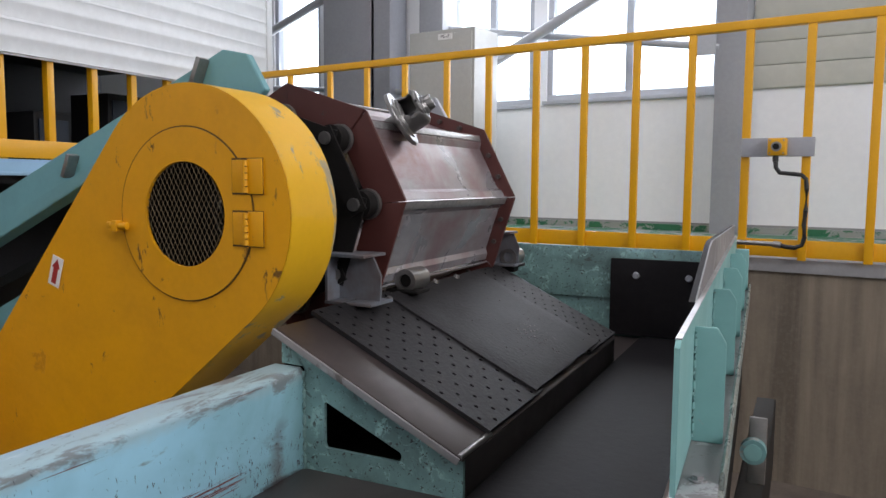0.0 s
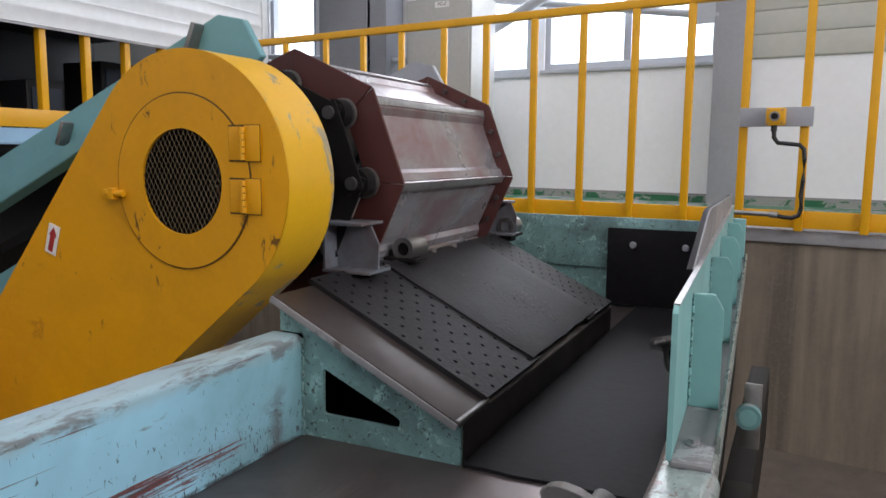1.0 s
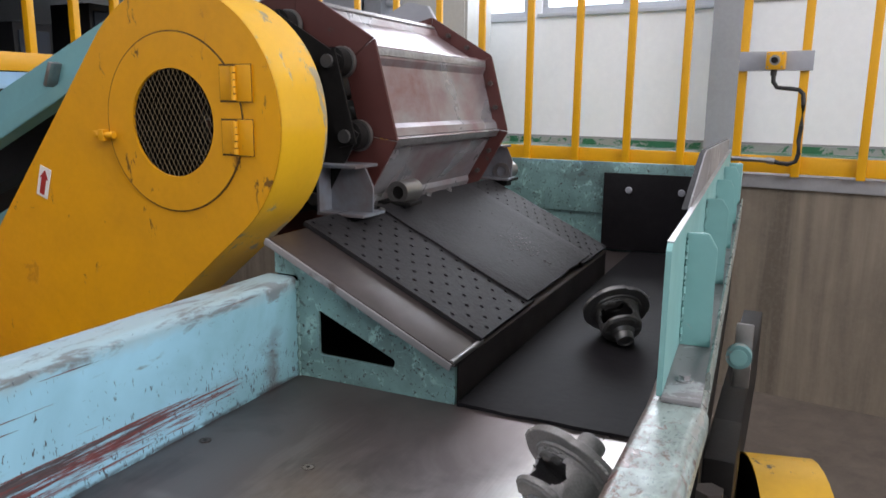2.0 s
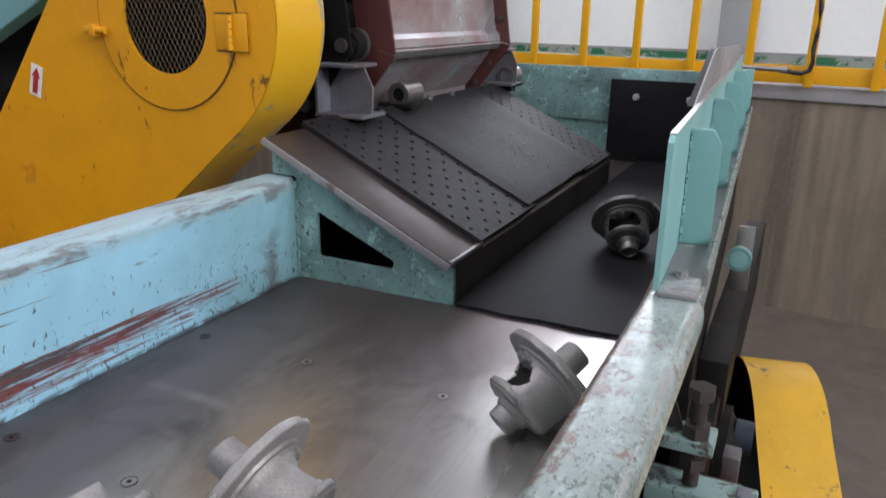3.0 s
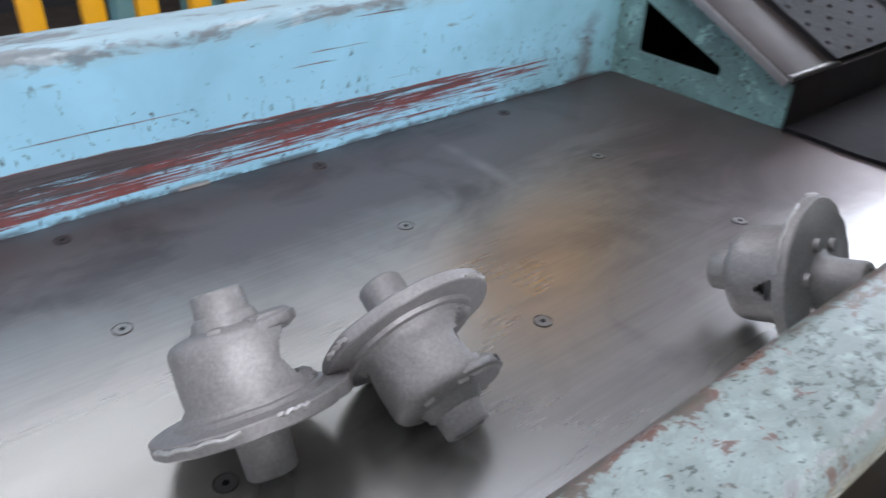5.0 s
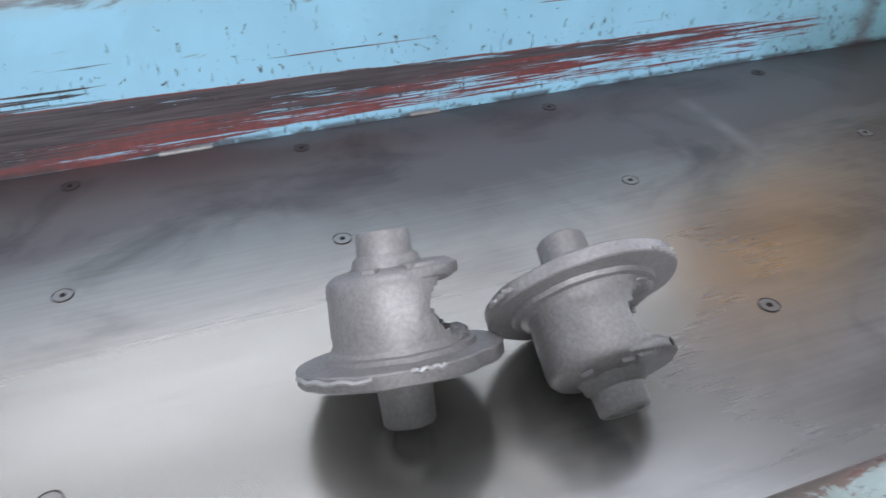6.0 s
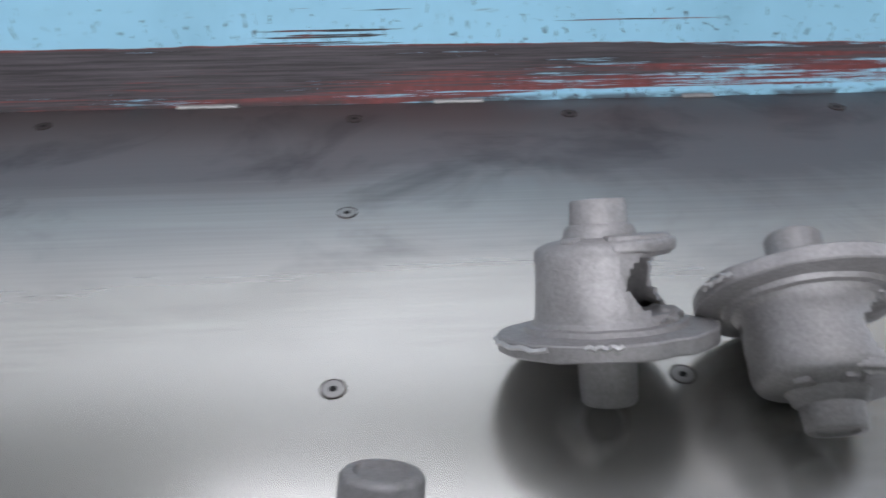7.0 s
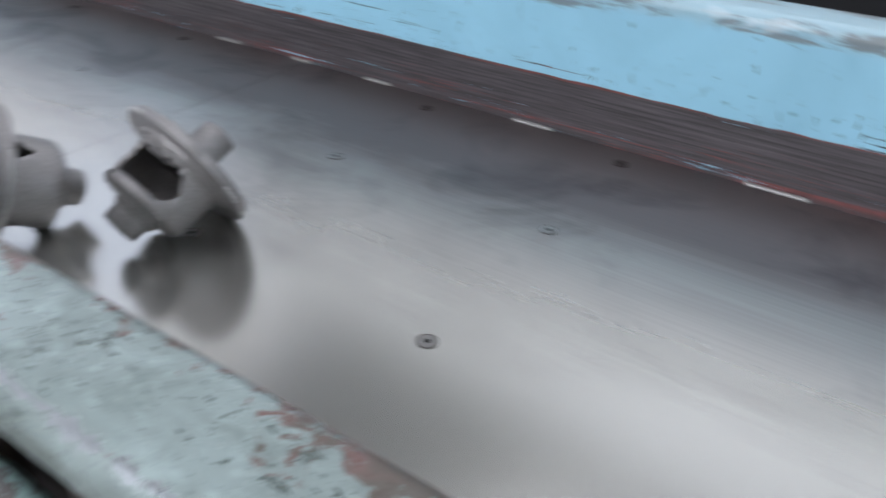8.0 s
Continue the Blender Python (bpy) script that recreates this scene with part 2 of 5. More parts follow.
    c = mix(n, l, steel, c, mix(n, l, ramp(n, l, streak, [(0.4, 0.0), (0.7, 1.0)]), (0.030, 0.026, 0.029), (0.105, 0.097, 0.102)))
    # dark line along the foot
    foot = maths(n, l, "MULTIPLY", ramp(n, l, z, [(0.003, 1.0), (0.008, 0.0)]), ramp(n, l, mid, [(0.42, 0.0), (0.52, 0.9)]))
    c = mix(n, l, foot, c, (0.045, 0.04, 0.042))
    l.new(c, p.inputs["Base Color"])
    l.new(ramp(n, l, big, [(0.2, 0.32), (0.8, 0.52)]), p.inputs["Roughness"])
    bump(n, l, p, maths(n, l, "SUBTRACT", maths(n, l, "MULTIPLY", fine, 0.15), primer), 0.35, 0.0008)
    return m


def rail_paint():
    """Pale grey-green paint, speckled dark, worn to primer along the inner edge and to bare steel on the outer bend."""
    m, n, l, p = mat_base("rail_paint")
    v, v2 = coords(n, l), coords(n, l, (1.0, 0.6, 1.0))
    tc, sep = n.new("ShaderNodeTexCoord"), n.new("ShaderNodeSeparateXYZ")
    l.new(tc.outputs["Object"], sep.inputs[0])
    x, z = sep.outputs["X"], sep.outputs["Z"]
    big, mid = noise_node(n, l, v, 7, 5, 0.6, 0.5), noise_node(n, l, v2, 45, 6, 0.7, 0.6)
    c = mix(n, l, ramp(n, l, big, [(0.35, 0.0), (0.68, 1.0)]), (0.31, 0.38, 0.37), (0.20, 0.245, 0.235))
    c = mix(n, l, ramp(n, l, mid, [(0.40, 0.0), (0.68, 0.75)]), c, (0.15, 0.19, 0.175))
    c = mix(n, l, ramp(n, l, noise_node(n, l, v2, 110, 4, 0.6), [(0.52, 0.0), (0.68, 0.5)]), c, (0.37, 0.46, 0.45))
    speck = noise_node(n, l, v2, 260, 5, 0.65, 0.3)
    speck = maths(n, l, "ADD", speck, maths(n, l, "MULTIPLY", maths(n, l, "SUBTRACT", big, 0.5), 0.35))
    c = mix(n, l, ramp(n, l, speck, [(0.58, 0.0), (0.63, 0.8)]), c, (0.055, 0.07, 0.062))
    # primer shows in ragged clusters, most of all along the inner edge
    near = ramp(n, l, x, [(0.6745, 0.27), (0.681, 0.13), (0.694, 0.03), (0.720, 0.0)])
    chip = noise_node(n, l, coords(n, l, (1.0, 0.7, 1.0)), 75, 7, 0.72, 0.6)
    patch = noise_node(n, l, v, 11, 3, 0.5, 0.3)
    chip = maths(n, l, "ADD", maths(n, l, "ADD", chip, near), maths(n, l, "MULTIPLY", maths(n, l, "SUBTRACT", patch, 0.5), 0.5))
    primer = maths(n, l, "MULTIPLY", ramp(n, l, chip, [(0.62, 0.0), (0.65, 0.85)]), ramp(n, l, z, [(0.166, 0.2), (0.180, 1.0)]))
    c = mix(n, l, primer, c, mix(n, l, ramp(n, l, mid, [(0.4, 0.0), (0.6, 1.0)]), (0.17, 0.080, 0.070), (0.10, 0.078, 0.062)))
    # bare steel on the outer bend
    off = maths(n, l, "DIVIDE", maths(n, l, "ABSOLUTE", maths(n, l, "SUBTRACT", x, 0.7325)), 0.0045)
    bare = maths(n, l, "SUBTRACT", 1.25, maths(n, l, "ADD", off, maths(n, l, "MULTIPLY", maths(n, l, "SUBTRACT", chip, 0.42), 4.5)))
    bare = maths(n, l, "MULTIPLY", ramp(n, l, bare, [(0.35, 0.0), (0.6, 1.0)]), ramp(n, l, z, [(0.172, 0.0), (0.176, 1.0)]))
    c = mix(n, l, bare, c, (0.50, 0.54, 0.56))
    # yellowed drips on the outer face
    drip = maths(n, l, "MULTIPLY", ramp(n, l, mid, [(0.48, 0.0), (0.65, 0.4)]), ramp(n, l, z, [(0.160, 1.0), (0.180, 0.0)]))
    c = mix(n, l, drip, c, (0.16, 0.13, 0.06))
    l.new(c, p.inputs["Base Color"])
    l.new(maths(n, l, "MULTIPLY", bare, 0.85), p.inputs["Metallic"])
    l.new(ramp(n, l, mid, [(0.3, 0.21), (0.75, 0.42)]), p.inputs["Roughness"])
    bump(n, l, p, maths(n, l, "SUBTRACT", maths(n, l, "MULTIPLY", mid, 0.35), primer), 0.3, 0.0007)
    return m


def worn_teal():
    """Teal paint gone blotchy: pale scraped patches, dark pinprick rust and greasy stains."""
    m, n, l, p = mat_base("worn_teal_paint")
    v = coords(n, l)
    big, mid = noise_node(n, l, v, 6, 5, 0.6, 0.4), noise_node(n, l, v, 30, 6, 0.7, 0.7)
    speck = noise_node(n, l, v, 150, 3, 0.55, 0.6)
    c = mix(n, l, ramp(n, l, big, [(0.38, 0.0), (0.66, 1.0)]), (0.19, 0.35, 0.34), (0.095, 0.165, 0.16))
    c = mix(n, l, ramp(n, l, mid, [(0.55, 0.0), (0.62, 0.75)]), c, (0.29, 0.50, 0.48))
    c = mix(n, l, ramp(n, l, mid, [(0.34, 0.75), (0.40, 0.0)]), c, (0.05, 0.06, 0.058))
    speck = maths(n, l, "ADD", speck, maths(n, l, "MULTIPLY", maths(n, l, "SUBTRACT", mid, 0.5), 0.3))
    c = mix(n, l, ramp(n, l, speck, [(0.635, 0.0), (0.66, 0.9)]), c, (0.035, 0.03, 0.028))
    l.new(c, p.inputs["Base Color"])
    l.new(ramp(n, l, mid, [(0.3, 0.36), (0.75, 0.58)]), p.inputs["Roughness"])
    bump(n, l, p, mid, 0.25, 0.0008)
    return m


def concrete():
    """Old concrete with soft vertical run-off stains and fine pores."""
    m, n, l, p = mat_base("stained_concrete")
    runs = noise_node(n, l, coords(n, l, (3.0, 3.0, 0.22)), 2.2, 6, 0.62, 0.3)
    blot, fine = noise_node(n, l, coords(n, l), 1.6, 5, 0.6, 0.5), noise_node(n, l, coords(n, l), 60, 4)
    c = mix(n, l, ramp(n, l, runs, [(0.36, 0.0), (0.64, 1.0)]), (0.235, 0.192, 0.145), (0.108, 0.088, 0.066))
    c = mix(n, l, ramp(n, l, blot, [(0.42, 0.0), (0.75, 0.55)]), c, (0.085, 0.07, 0.058))
    c = mix(n, l, ramp(n, l, fine, [(0.45, 0.0), (0.8, 0.3)]), c, (0.23, 0.2, 0.16))
    l.new(c, p.inputs["Base Color"])
    p.inputs["Roughness"].default_value = 0.8
    bump(n, l, p, fine, 0.3, 0.003)
    return m


M_DECK, M_SIDE = deck_steel(), side_paint()
M_TEAL = painted("teal_paint", (0.14, 0.30, 0.30), (0.06, 0.05, 0.045), 0.60, 16, bare=(0.30, 0.32, 0.30))
M_TEALWORN = worn_teal()
M_TEALPALE = painted("pale_teal_paint", (0.20, 0.42, 0.41), (0.075, 0.06, 0.05), 0.655, 16, bare=(0.30, 0.34, 0.33), dirt=0.45)
M_RAIL = rail_paint()
M_BEAM = painted("teal_beam_paint", (0.15, 0.35, 0.38), (0.07, 0.07, 0.07), 0.70, 10, dirt=0.5)
M_YELLOW = painted("yellow_paint", (0.72, 0.325, 0.0), (0.15, 0.065, 0.008), 0.615, 14, (1, 1, 0.6), 0.42, 0.5, (0.50, 0.21, 0.005))
# worn band paint, made paler to hold the side light falling on it
M_YELLOWBAND = painted("lit_worn_yellow_band", (0.76, 0.42, 0.015), (0.36, 0.30, 0.19), 0.555, 6.0, (1, 1.4, 0.8), 0.32, 0.25, (0.27, 0.22, 0.15))
M_RAILING = painted("railing_yellow_paint", (0.76, 0.37, 0.004), (0.20, 0.10, 0.03), 0.67, 14, (1, 1, 0.3), 0.38, 0.25)
M_GUARD = painted("guard_yellow_paint", (0.68, 0.38, 0.02), (0.10, 0.07, 0.04), 0.60, 20, dirt=0.75)
M_MAROON = painted("maroon_primer", (0.085, 0.022, 0.018), (0.05, 0.035, 0.03), 0.62, 18, rough=0.5)
M_FLIGHT = metal("flight_steel", (0.46, 0.455, 0.48), 0.30, 0.55, (1, 0.35, 1), 34, 0.6, 0.95, 0.2, (0.26, 0.11, 0.105))
M_BRIGHT = metal("rubbed_steel", (0.55, 0.54, 0.54), 0.4, 0.75, (1, 0.7, 1), 130, 0.9, 0.6, 0.4)
M_RUBBER = plain("black_rubber", (0.0125, 0.0112, 0.0128), 0.64, 6, 0.6, 0.3, 0.0, 0.15)
M_RUBBERDUST = plain("dusty_rubber", (0.0165, 0.0155, 0.0172), 0.62, 11, 0.9, 0.8, 0.0, 0.28)
M_PLATE = metal("brown_steel_plate", (0.080, 0.064, 0.061), 0.42, 0.5, (1, 0.3, 1), 18, 0.4, 0.5, 0.15)
# darker copy of cast_iron: shade and dark reflections put into the colour
M_CASTSHADE = metal("shaded_cast_iron", (0.23, 0.225, 0.22), 0.36, 0.75, (1, 1, 1), 300, 0.4, 0.5, 0.8)
M_CAST = metal("cast_iron", (0.36, 0.347, 0.342), 0.50, 0.58, (1, 1, 1), 330, 0.6, 0.45, 1.0)
M_FLASH = metal("broken_casting_skin", (0.56, 0.55, 0.54), 0.45, 0.6, (1, 1, 1), 260, 0.5, 0.2, 0.8)
# greasy black parts; also painted shade in the chute and the bores
M_DARK = plain("greasy_and_shade_black", (0.011, 0.010, 0.0095), 0.55, 9, 0.5, 0.3, 0.0, 0.18)
M_STEEL = metal("plain_steel", (0.36, 0.35, 0.34), 0.38, 0.9, (1, 1, 1), 50, 0.4, 0.4)
M_RUST = metal("rusty_bracket", (0.20, 0.225, 0.26), 0.5, 0.3, (1, 1, 0.5), 30, 0.5, 1.0, 0.2, (0.10, 0.045, 0.025))
M_FOOT = painted("bare_grey_plate", (0.23, 0.225, 0.23), (0.10, 0.085, 0.08), 0.56, 12, dirt=0.7, bare=(0.34, 0.36, 0.37))
M_GRIME = plain("brown_grime", (0.09, 0.045, 0.008), 0.7, 30, 0.5, 0.3)
M_CONCRETE = concrete()
M_GREASE = plain("greasy_brown_steel", (0.075, 0.062, 0.058), 0.5, 14, 0.6, 0.3, 0.35)
M_BRACKET = painted("worn_bracket_paint", (0.25, 0.39, 0.37), (0.075, 0.062, 0.056), 0.535, 30, rough=0.4, dirt=0.6, bare=(0.12, 0.13, 0.13))
M_PITFLOOR = plain("pit_floor", (0.125, 0.10, 0.082), 0.75, 9, 0.8, 1.0)
M_CAP = plain("grey_coping", (0.30, 0.30, 0.31), 0.7, 6, 0.3)
M_GREEN = painted("green_floor_paint", (0.02, 0.16, 0.075), (0.30, 0.32, 0.30), 0.50, 5, rough=0.5, dirt=0.4)
M_WHITE = plain("white_wall", (0.84, 0.85, 0.87), 0.75, 2.0, 0.10, 0.05)
M_SIDING = plain("beige_siding", (0.50, 0.50, 0.45), 0.6, 2.0, 0.12, 0.05)
M_PANELWHITE = plain("white_cladding", (0.70, 0.72, 0.73), 0.45, 2.0, 0.14, 0.05)
M_GREYPAINT = plain("grey_column_paint", (0.33, 0.34, 0.37), 0.5, 4, 0.18, 0.05)
M_CABINET = plain("grey_cabinet_paint", (0.40, 0.40, 0.38), 0.4, 3, 0.10, 0.03)
M_FRAMEGREY = plain("window_frame_grey", (0.42, 0.44, 0.48), 0.4, 6, 0.12, 0.03)
M_SKYGLOW = glow("overcast_daylight", (0.80, 0.91, 1.0), 2.3)
M_CEIL = plain("roof_underside", (0.45, 0.45, 0.45), 0.8, 2, 0.2, 0.05)
# near black: the machine room's lack of light put into the colour
M_DARKROOM = plain("unlit_room_black", (0.014, 0.015, 0.018), 0.6, 3, 0.5, 0.2)
M_BLUEBEAM = painted("pale_blue_beam", (0.27, 0.45, 0.60), (0.1, 0.1, 0.1), 0.7, 10)
M_RED, M_LABEL, M_INK = plain("red_ink", (0.35, 0.02, 0.02), 0.5), plain("white_label", (0.75, 0.74, 0.72), 0.5), plain("black_ink", (0.02, 0.02, 0.02), 0.5)
M_SHAFT = plain("dark_blue_paint", (0.018, 0.03, 0.05), 0.5, 12, 0.4, 0.1)
M_CABLE = plain("black_cable", (0.015, 0.015, 0.016), 0.45, 30, 0.3, 0.3)
M_MESH = metal("brown_mesh", (0.16, 0.12, 0.07), 0.5, 0.5)
M_WELD = metal("weld_bead", (0.31, 0.305, 0.295), 0.5, 0.5, (1, 1, 1), 90, 0.5, 0.3, 0.6)


# ---- mesh helpers ----
def box(bm, x0, x1, y0, y1, z0, z1, bevel=0.0, m=None, segments=2):
    made = bmesh.ops.create_cube(bm, size=1.0, matrix=Matrix.Translation(((x0 + x1) / 2, (y0 + y1) / 2, (z0 + z1) / 2)) @ Matrix.Diagonal((x1 - x0, y1 - y0, z1 - z0, 1)))
    vs = made["verts"]
    if bevel:
        es = list({e for v in vs for e in v.link_edges})
        out = bmesh.ops.bevel(bm, geom=es, offset=bevel, segments=segments, affect="EDGES", profile=0.6)
        vs = list({v for f in out["faces"] for v in f.verts} | {v for v in vs if v.is_valid})
    if m is not None:
        bmesh.ops.transform(bm, matrix=m, verts=[v for v in vs if v.is_valid])
    return bm


def rod(bm, a, b, r, r2=None, seg=16, caps=True):
    """A round bar from a to b."""
    a, b = Vector(a), Vector(b)
    q = (b - a).to_track_quat("Z", "Y").to_matrix().to_4x4()
    bmesh.ops.create_cone(bm, cap_ends=caps, segments=seg, radius1=r, radius2=r if r2 is None else r2, depth=(b - a).length, matrix=Matrix.Translation((a + b) / 2) @ q)
    return bm


def prism(bm, outline, lo, hi, axis="y", bevel=0.0):
    """An outline of (u, v) points drawn out between lo and hi along the axis."""
    put = {"y": lambda u, v, w: (u, w, v), "x": lambda u, v, w: (w, u, v), "z": lambda u, v, w: (u, v, w)}[axis]
    a, b = [bm.verts.new(put(u, v, lo)) for u, v in outline], [bm.verts.new(put(u, v, hi)) for u, v in outline]
    k = len(outline)
    fs = [bm.faces.new(a), bm.faces.new(b[::-1])]
    fs += [bm.faces.new((a[i], b[i], b[(i + 1) % k], a[(i + 1) % k])) for i in range(k)]
    bmesh.ops.recalc_face_normals(bm, faces=fs)
    if bevel:
        bmesh.ops.bevel(bm, geom=list({e for f in fs for e in f.edges}), offset=bevel, segments=2, affect="EDGES")
    return bm


def ring_plate(bm, outer, hole, lo, hi, axis="y"):
    """A plate between two outlines with as many points each."""
    put = {"y": lambda u, v, w: (u, w, v), "x": lambda u, v, w: (w, u, v), "z": lambda u, v, w: (u, v, w)}[axis]
    k = len(outer)
    lay = [[bm.verts.new(put(u, v, w)) for u, v in line] for w in (lo, hi) for line in (outer, hole)]
    fs = []
    for i in range(k):
        j = (i + 1) % k
        for a, b in ((lay[0], lay[1]), (lay[3], lay[2]), (lay[2], lay[0]), (lay[1], lay[3])):
            fs.append(bm.faces.new((a[i], a[j], b[j], b[i])))
    bmesh.ops.recalc_face_normals(bm, faces=fs)
    return bm


def smooth(ob, angle=40):
    for f in ob.data.polygons:
        f.use_smooth = True
    ob.data.set_sharp_from_angle(angle=radians(angle))
    return ob


def root_pose(ob):
    while ob.parent:
        ob = ob.parent
    return ob.matrix_basis


def part(name, bm, material, parent, label="", angle=40):
    """Links a bmesh, drawn in world space, as one mesh under a thing or a part."""
    me = bpy.data.meshes.new(name)
    bm.transform(root_pose(parent).inverted())
    bm.to_mesh(me)
    bm.free()
    me.materials.append(material)
    ob = new(name, me)
    ob.parent = parent
    if label:
        tagged(ob, label)
    return smooth(ob, angle)


def thing(name, m, label, category, group="", kind=""):
    ob = new(name)
    ob.matrix_basis = m
    ob.empty_display_size = 0.05
    return tagged(ob, label, category, group, kind)


def struct(name, bm, material, label, category, m=None):
    me = bpy.data.meshes.new(name)
    bm.to_mesh(me)
    bm.free()
    me.materials.append(material)
    ob = new(name, me)
    if m is not None:
        ob.matrix_basis = m
    tagged(ob, label, category, kind="structure")
    return smooth(ob)


def circle(cx, cz, r, k=48, start=0.0):
    return [(cx + r * math.cos(start + 2 * math.pi * i / k), cz + r * math.sin(start + 2 * math.pi * i / k)) for i in range(k)]


BM = bmesh.new


def plate_with_holes(bm, outer, holes, lo, hi, axis="y"):
    """A flat plate with cut-outs, lo to hi thick along the axis."""
    put = {"y": lambda u, v, w: (u, w, v), "x": lambda u, v, w: (w, u, v), "z": lambda u, v, w: (u, v, w)}[axis]
    es = []
    for line in (outer, *holes):
        vs = [bm.verts.new(put(u, v, lo)) for u, v in line]
        es += [bm.edges.new((vs[i], vs[(i + 1) % len(vs)])) for i in range(len(vs))]
    got = bmesh.ops.triangle_fill(bm, use_beauty=True, use_dissolve=False, edges=es)
    fs = [g for g in got["geom"] if isinstance(g, bmesh.types.BMFace)]
    out = bmesh.ops.extrude_face_region(bm, geom=fs)
    vs = [g for g in out["geom"] if isinstance(g, bmesh.types.BMVert)]
    bmesh.ops.translate(bm, vec=Vector(put(0, 0, hi - lo)), verts=vs)
    bmesh.ops.recalc_face_normals(bm, faces=bm.faces[:])
    return bm


def rounded(points, r, k=4):
    """A polygon with its corners rounded."""
    out = []
    for i, p in enumerate(points):
        p, a, b = Vector(p), Vector(points[i - 1]), Vector(points[(i + 1) % len(points)])
        s, e = p + (a - p).normalized() * r, p + (b - p).normalized() * r
        for j in range(k + 1):
            w = j / k
            out.append(tuple(s * (1 - w) ** 2 + p * 2 * w * (1 - w) + e * w * w))
    return out


def sweep(bm, points, r, seg=8):
    """A tube through a line of points."""
    pts = [Vector(p) for p in points]
    rings = []
    for i, p in enumerate(pts):
        d = (pts[min(i + 1, len(pts) - 1)] - pts[max(i - 1, 0)]).normalized()
        q = d.to_track_quat("Z", "Y")
        rings.append([bm.verts.new(p + q @ Vector((r * math.cos(2 * math.pi * k / seg), r * math.sin(2 * math.pi * k / seg), 0))) for k in range(seg)])
    for a, b in zip(rings, rings[1:]):
        for k in range(seg):
            bm.faces.new((a[k], a[(k + 1) % seg], b[(k + 1) % seg], b[k]))
    bm.faces.new(rings[0][::-1]), bm.faces.new(rings[-1])
    return bm


# ---- the hall ----
FLOOR_Z, PLAT_Z = -0.965, 0.168
RAIL_V, WALL_V = 2.95, 4.72


def hall():
    struct("floor", box(BM(), -9, 9, -9, 3.2, FLOOR_Z - 0.2, FLOOR_Z), M_PITFLOOR, "dirty brown concrete floor of the machine pit", "floor", ENV)
    struct("wall_pit", box(BM(), -9, 9, 2.99, 3.2, FLOOR_Z, 0.092), M_CONCRETE, "stained brown concrete pit wall below the walkway", "wall", ENV)
    struct("trim_coping", box(BM(), -9, 9, 2.972, 3.2, 0.092, 0.158, 0.006), M_CAP, "grey painted coping along the pit edge", "trim", ENV)
    struct("floor_walkway", box(BM(), -9, 9, 3.2, WALL_V, -0.1, PLAT_Z), M_GREEN, "worn green painted walkway floor", "floor", ENV)
    struct("baseboard", box(BM(), -9, 9, WALL_V - 0.03, WALL_V, PLAT_Z, PLAT_Z + 0.045), M_GREEN, "worn green painted skirting at the white wall", "baseboard", ENV)
    struct("trim_skirting", box(BM(), -9, 9, WALL_V - 0.022, WALL_V, PLAT_Z + 0.046, PLAT_Z + 0.062), M_CAP, "grey strip above the green skirting", "trim", ENV)
    # far wall with its window openings
    holes = [[(-4.95, 1.0), (-4.3, 1.0), (-4.3, 2.75), (-4.95, 2.75)], [(-2.75, 1.17), (-1.92, 1.17), (-1.92, 2.75), (-2.75, 2.75)], [(-1.80, 1.19), (-0.42, 1.19), (-0.42, 2.75), (-1.80, 2.75)]]
    bm = plate_with_holes(BM(), [(-9, PLAT_Z), (9, PLAT_Z), (9, 6), (-9, 6)], holes, WALL_V, WALL_V + 0.2)
    struct("wall_north", bm, M_WHITE, "white painted hall wall with window openings", "wall", ENV)
    n = 0
    for u0, u1, z0, z1, splits in ((-4.95, -4.3, 1.0, 2.75, ()), (-2.75, -1.92, 1.17, 2.75, (-2.33,)), (-1.80, -0.42, 1.19, 2.75, (-1.11,))):
        n += 1
        win = thing("window_%d" % n, ENV @ pose((u0 + u1) / 2, WALL_V, z0), "grey framed sliding window with bright daylight behind", "window", "hall windows", "structure")
        v0, v1, w = WALL_V + 0.02, WALL_V + 0.09, 0.05
        edges = [("window_frame", box(BM(), u0, u1, v0, v1, z0, z0 + w, 0.004)), ("window_frame", box(BM(), u0, u1, v0, v1, z1 - w, z1, 0.004)),
                 ("window_frame", box(BM(), u0, u0 + w, v0, v1, z0 + w, z1 - w, 0.004)), ("window_frame", box(BM(), u1 - w, u1, v0, v1, z0 + w, z1 - w, 0.004))]
        edges += [("mullion", box(BM(), s - 0.03, s + 0.03, v0 + 0.01, v1 - 0.01, z0 + w, z1 - w, 0.004)) for s in splits]
        edges += [("window_sill", box(BM(), u0 - 0.02, u1 + 0.02, WALL_V - 0.035, WALL_V + 0.02, z0 - 0.03, z0, 0.004))]
        for nm, bm in edges:
            bm.transform(ENV)
            part(nm, bm, M_FRAMEGREY, win)
    struct("backdrop", box(BM(), -12, 6, 6.4, 6.45, -1, 6), M_SKYGLOW, "plain bright overcast daylight outside the windows", "sky", ENV)
    # ribbed beige cladding above the white wall
    wall = struct("wall_cladding", box(BM(), -0.19, 9, WALL_V - 0.006, WALL_V - 0.001, 1.185, 3.8), M_SIDING, "ribbed beige wall cladding above the white wall", "wall", ENV)
    for i in range(16):
        z = 1.19 + 0.16 * i
        bm = prism(BM(), [(WALL_V - 0.028, z + 0.012), (WALL_V - 0.022, z), (WALL_V - 0.006, z), (WALL_V - 0.006, z + 0.156), (WALL_V - 0.022, z + 0.156)], -0.19, 9, "x")
        bm.transform(ENV)
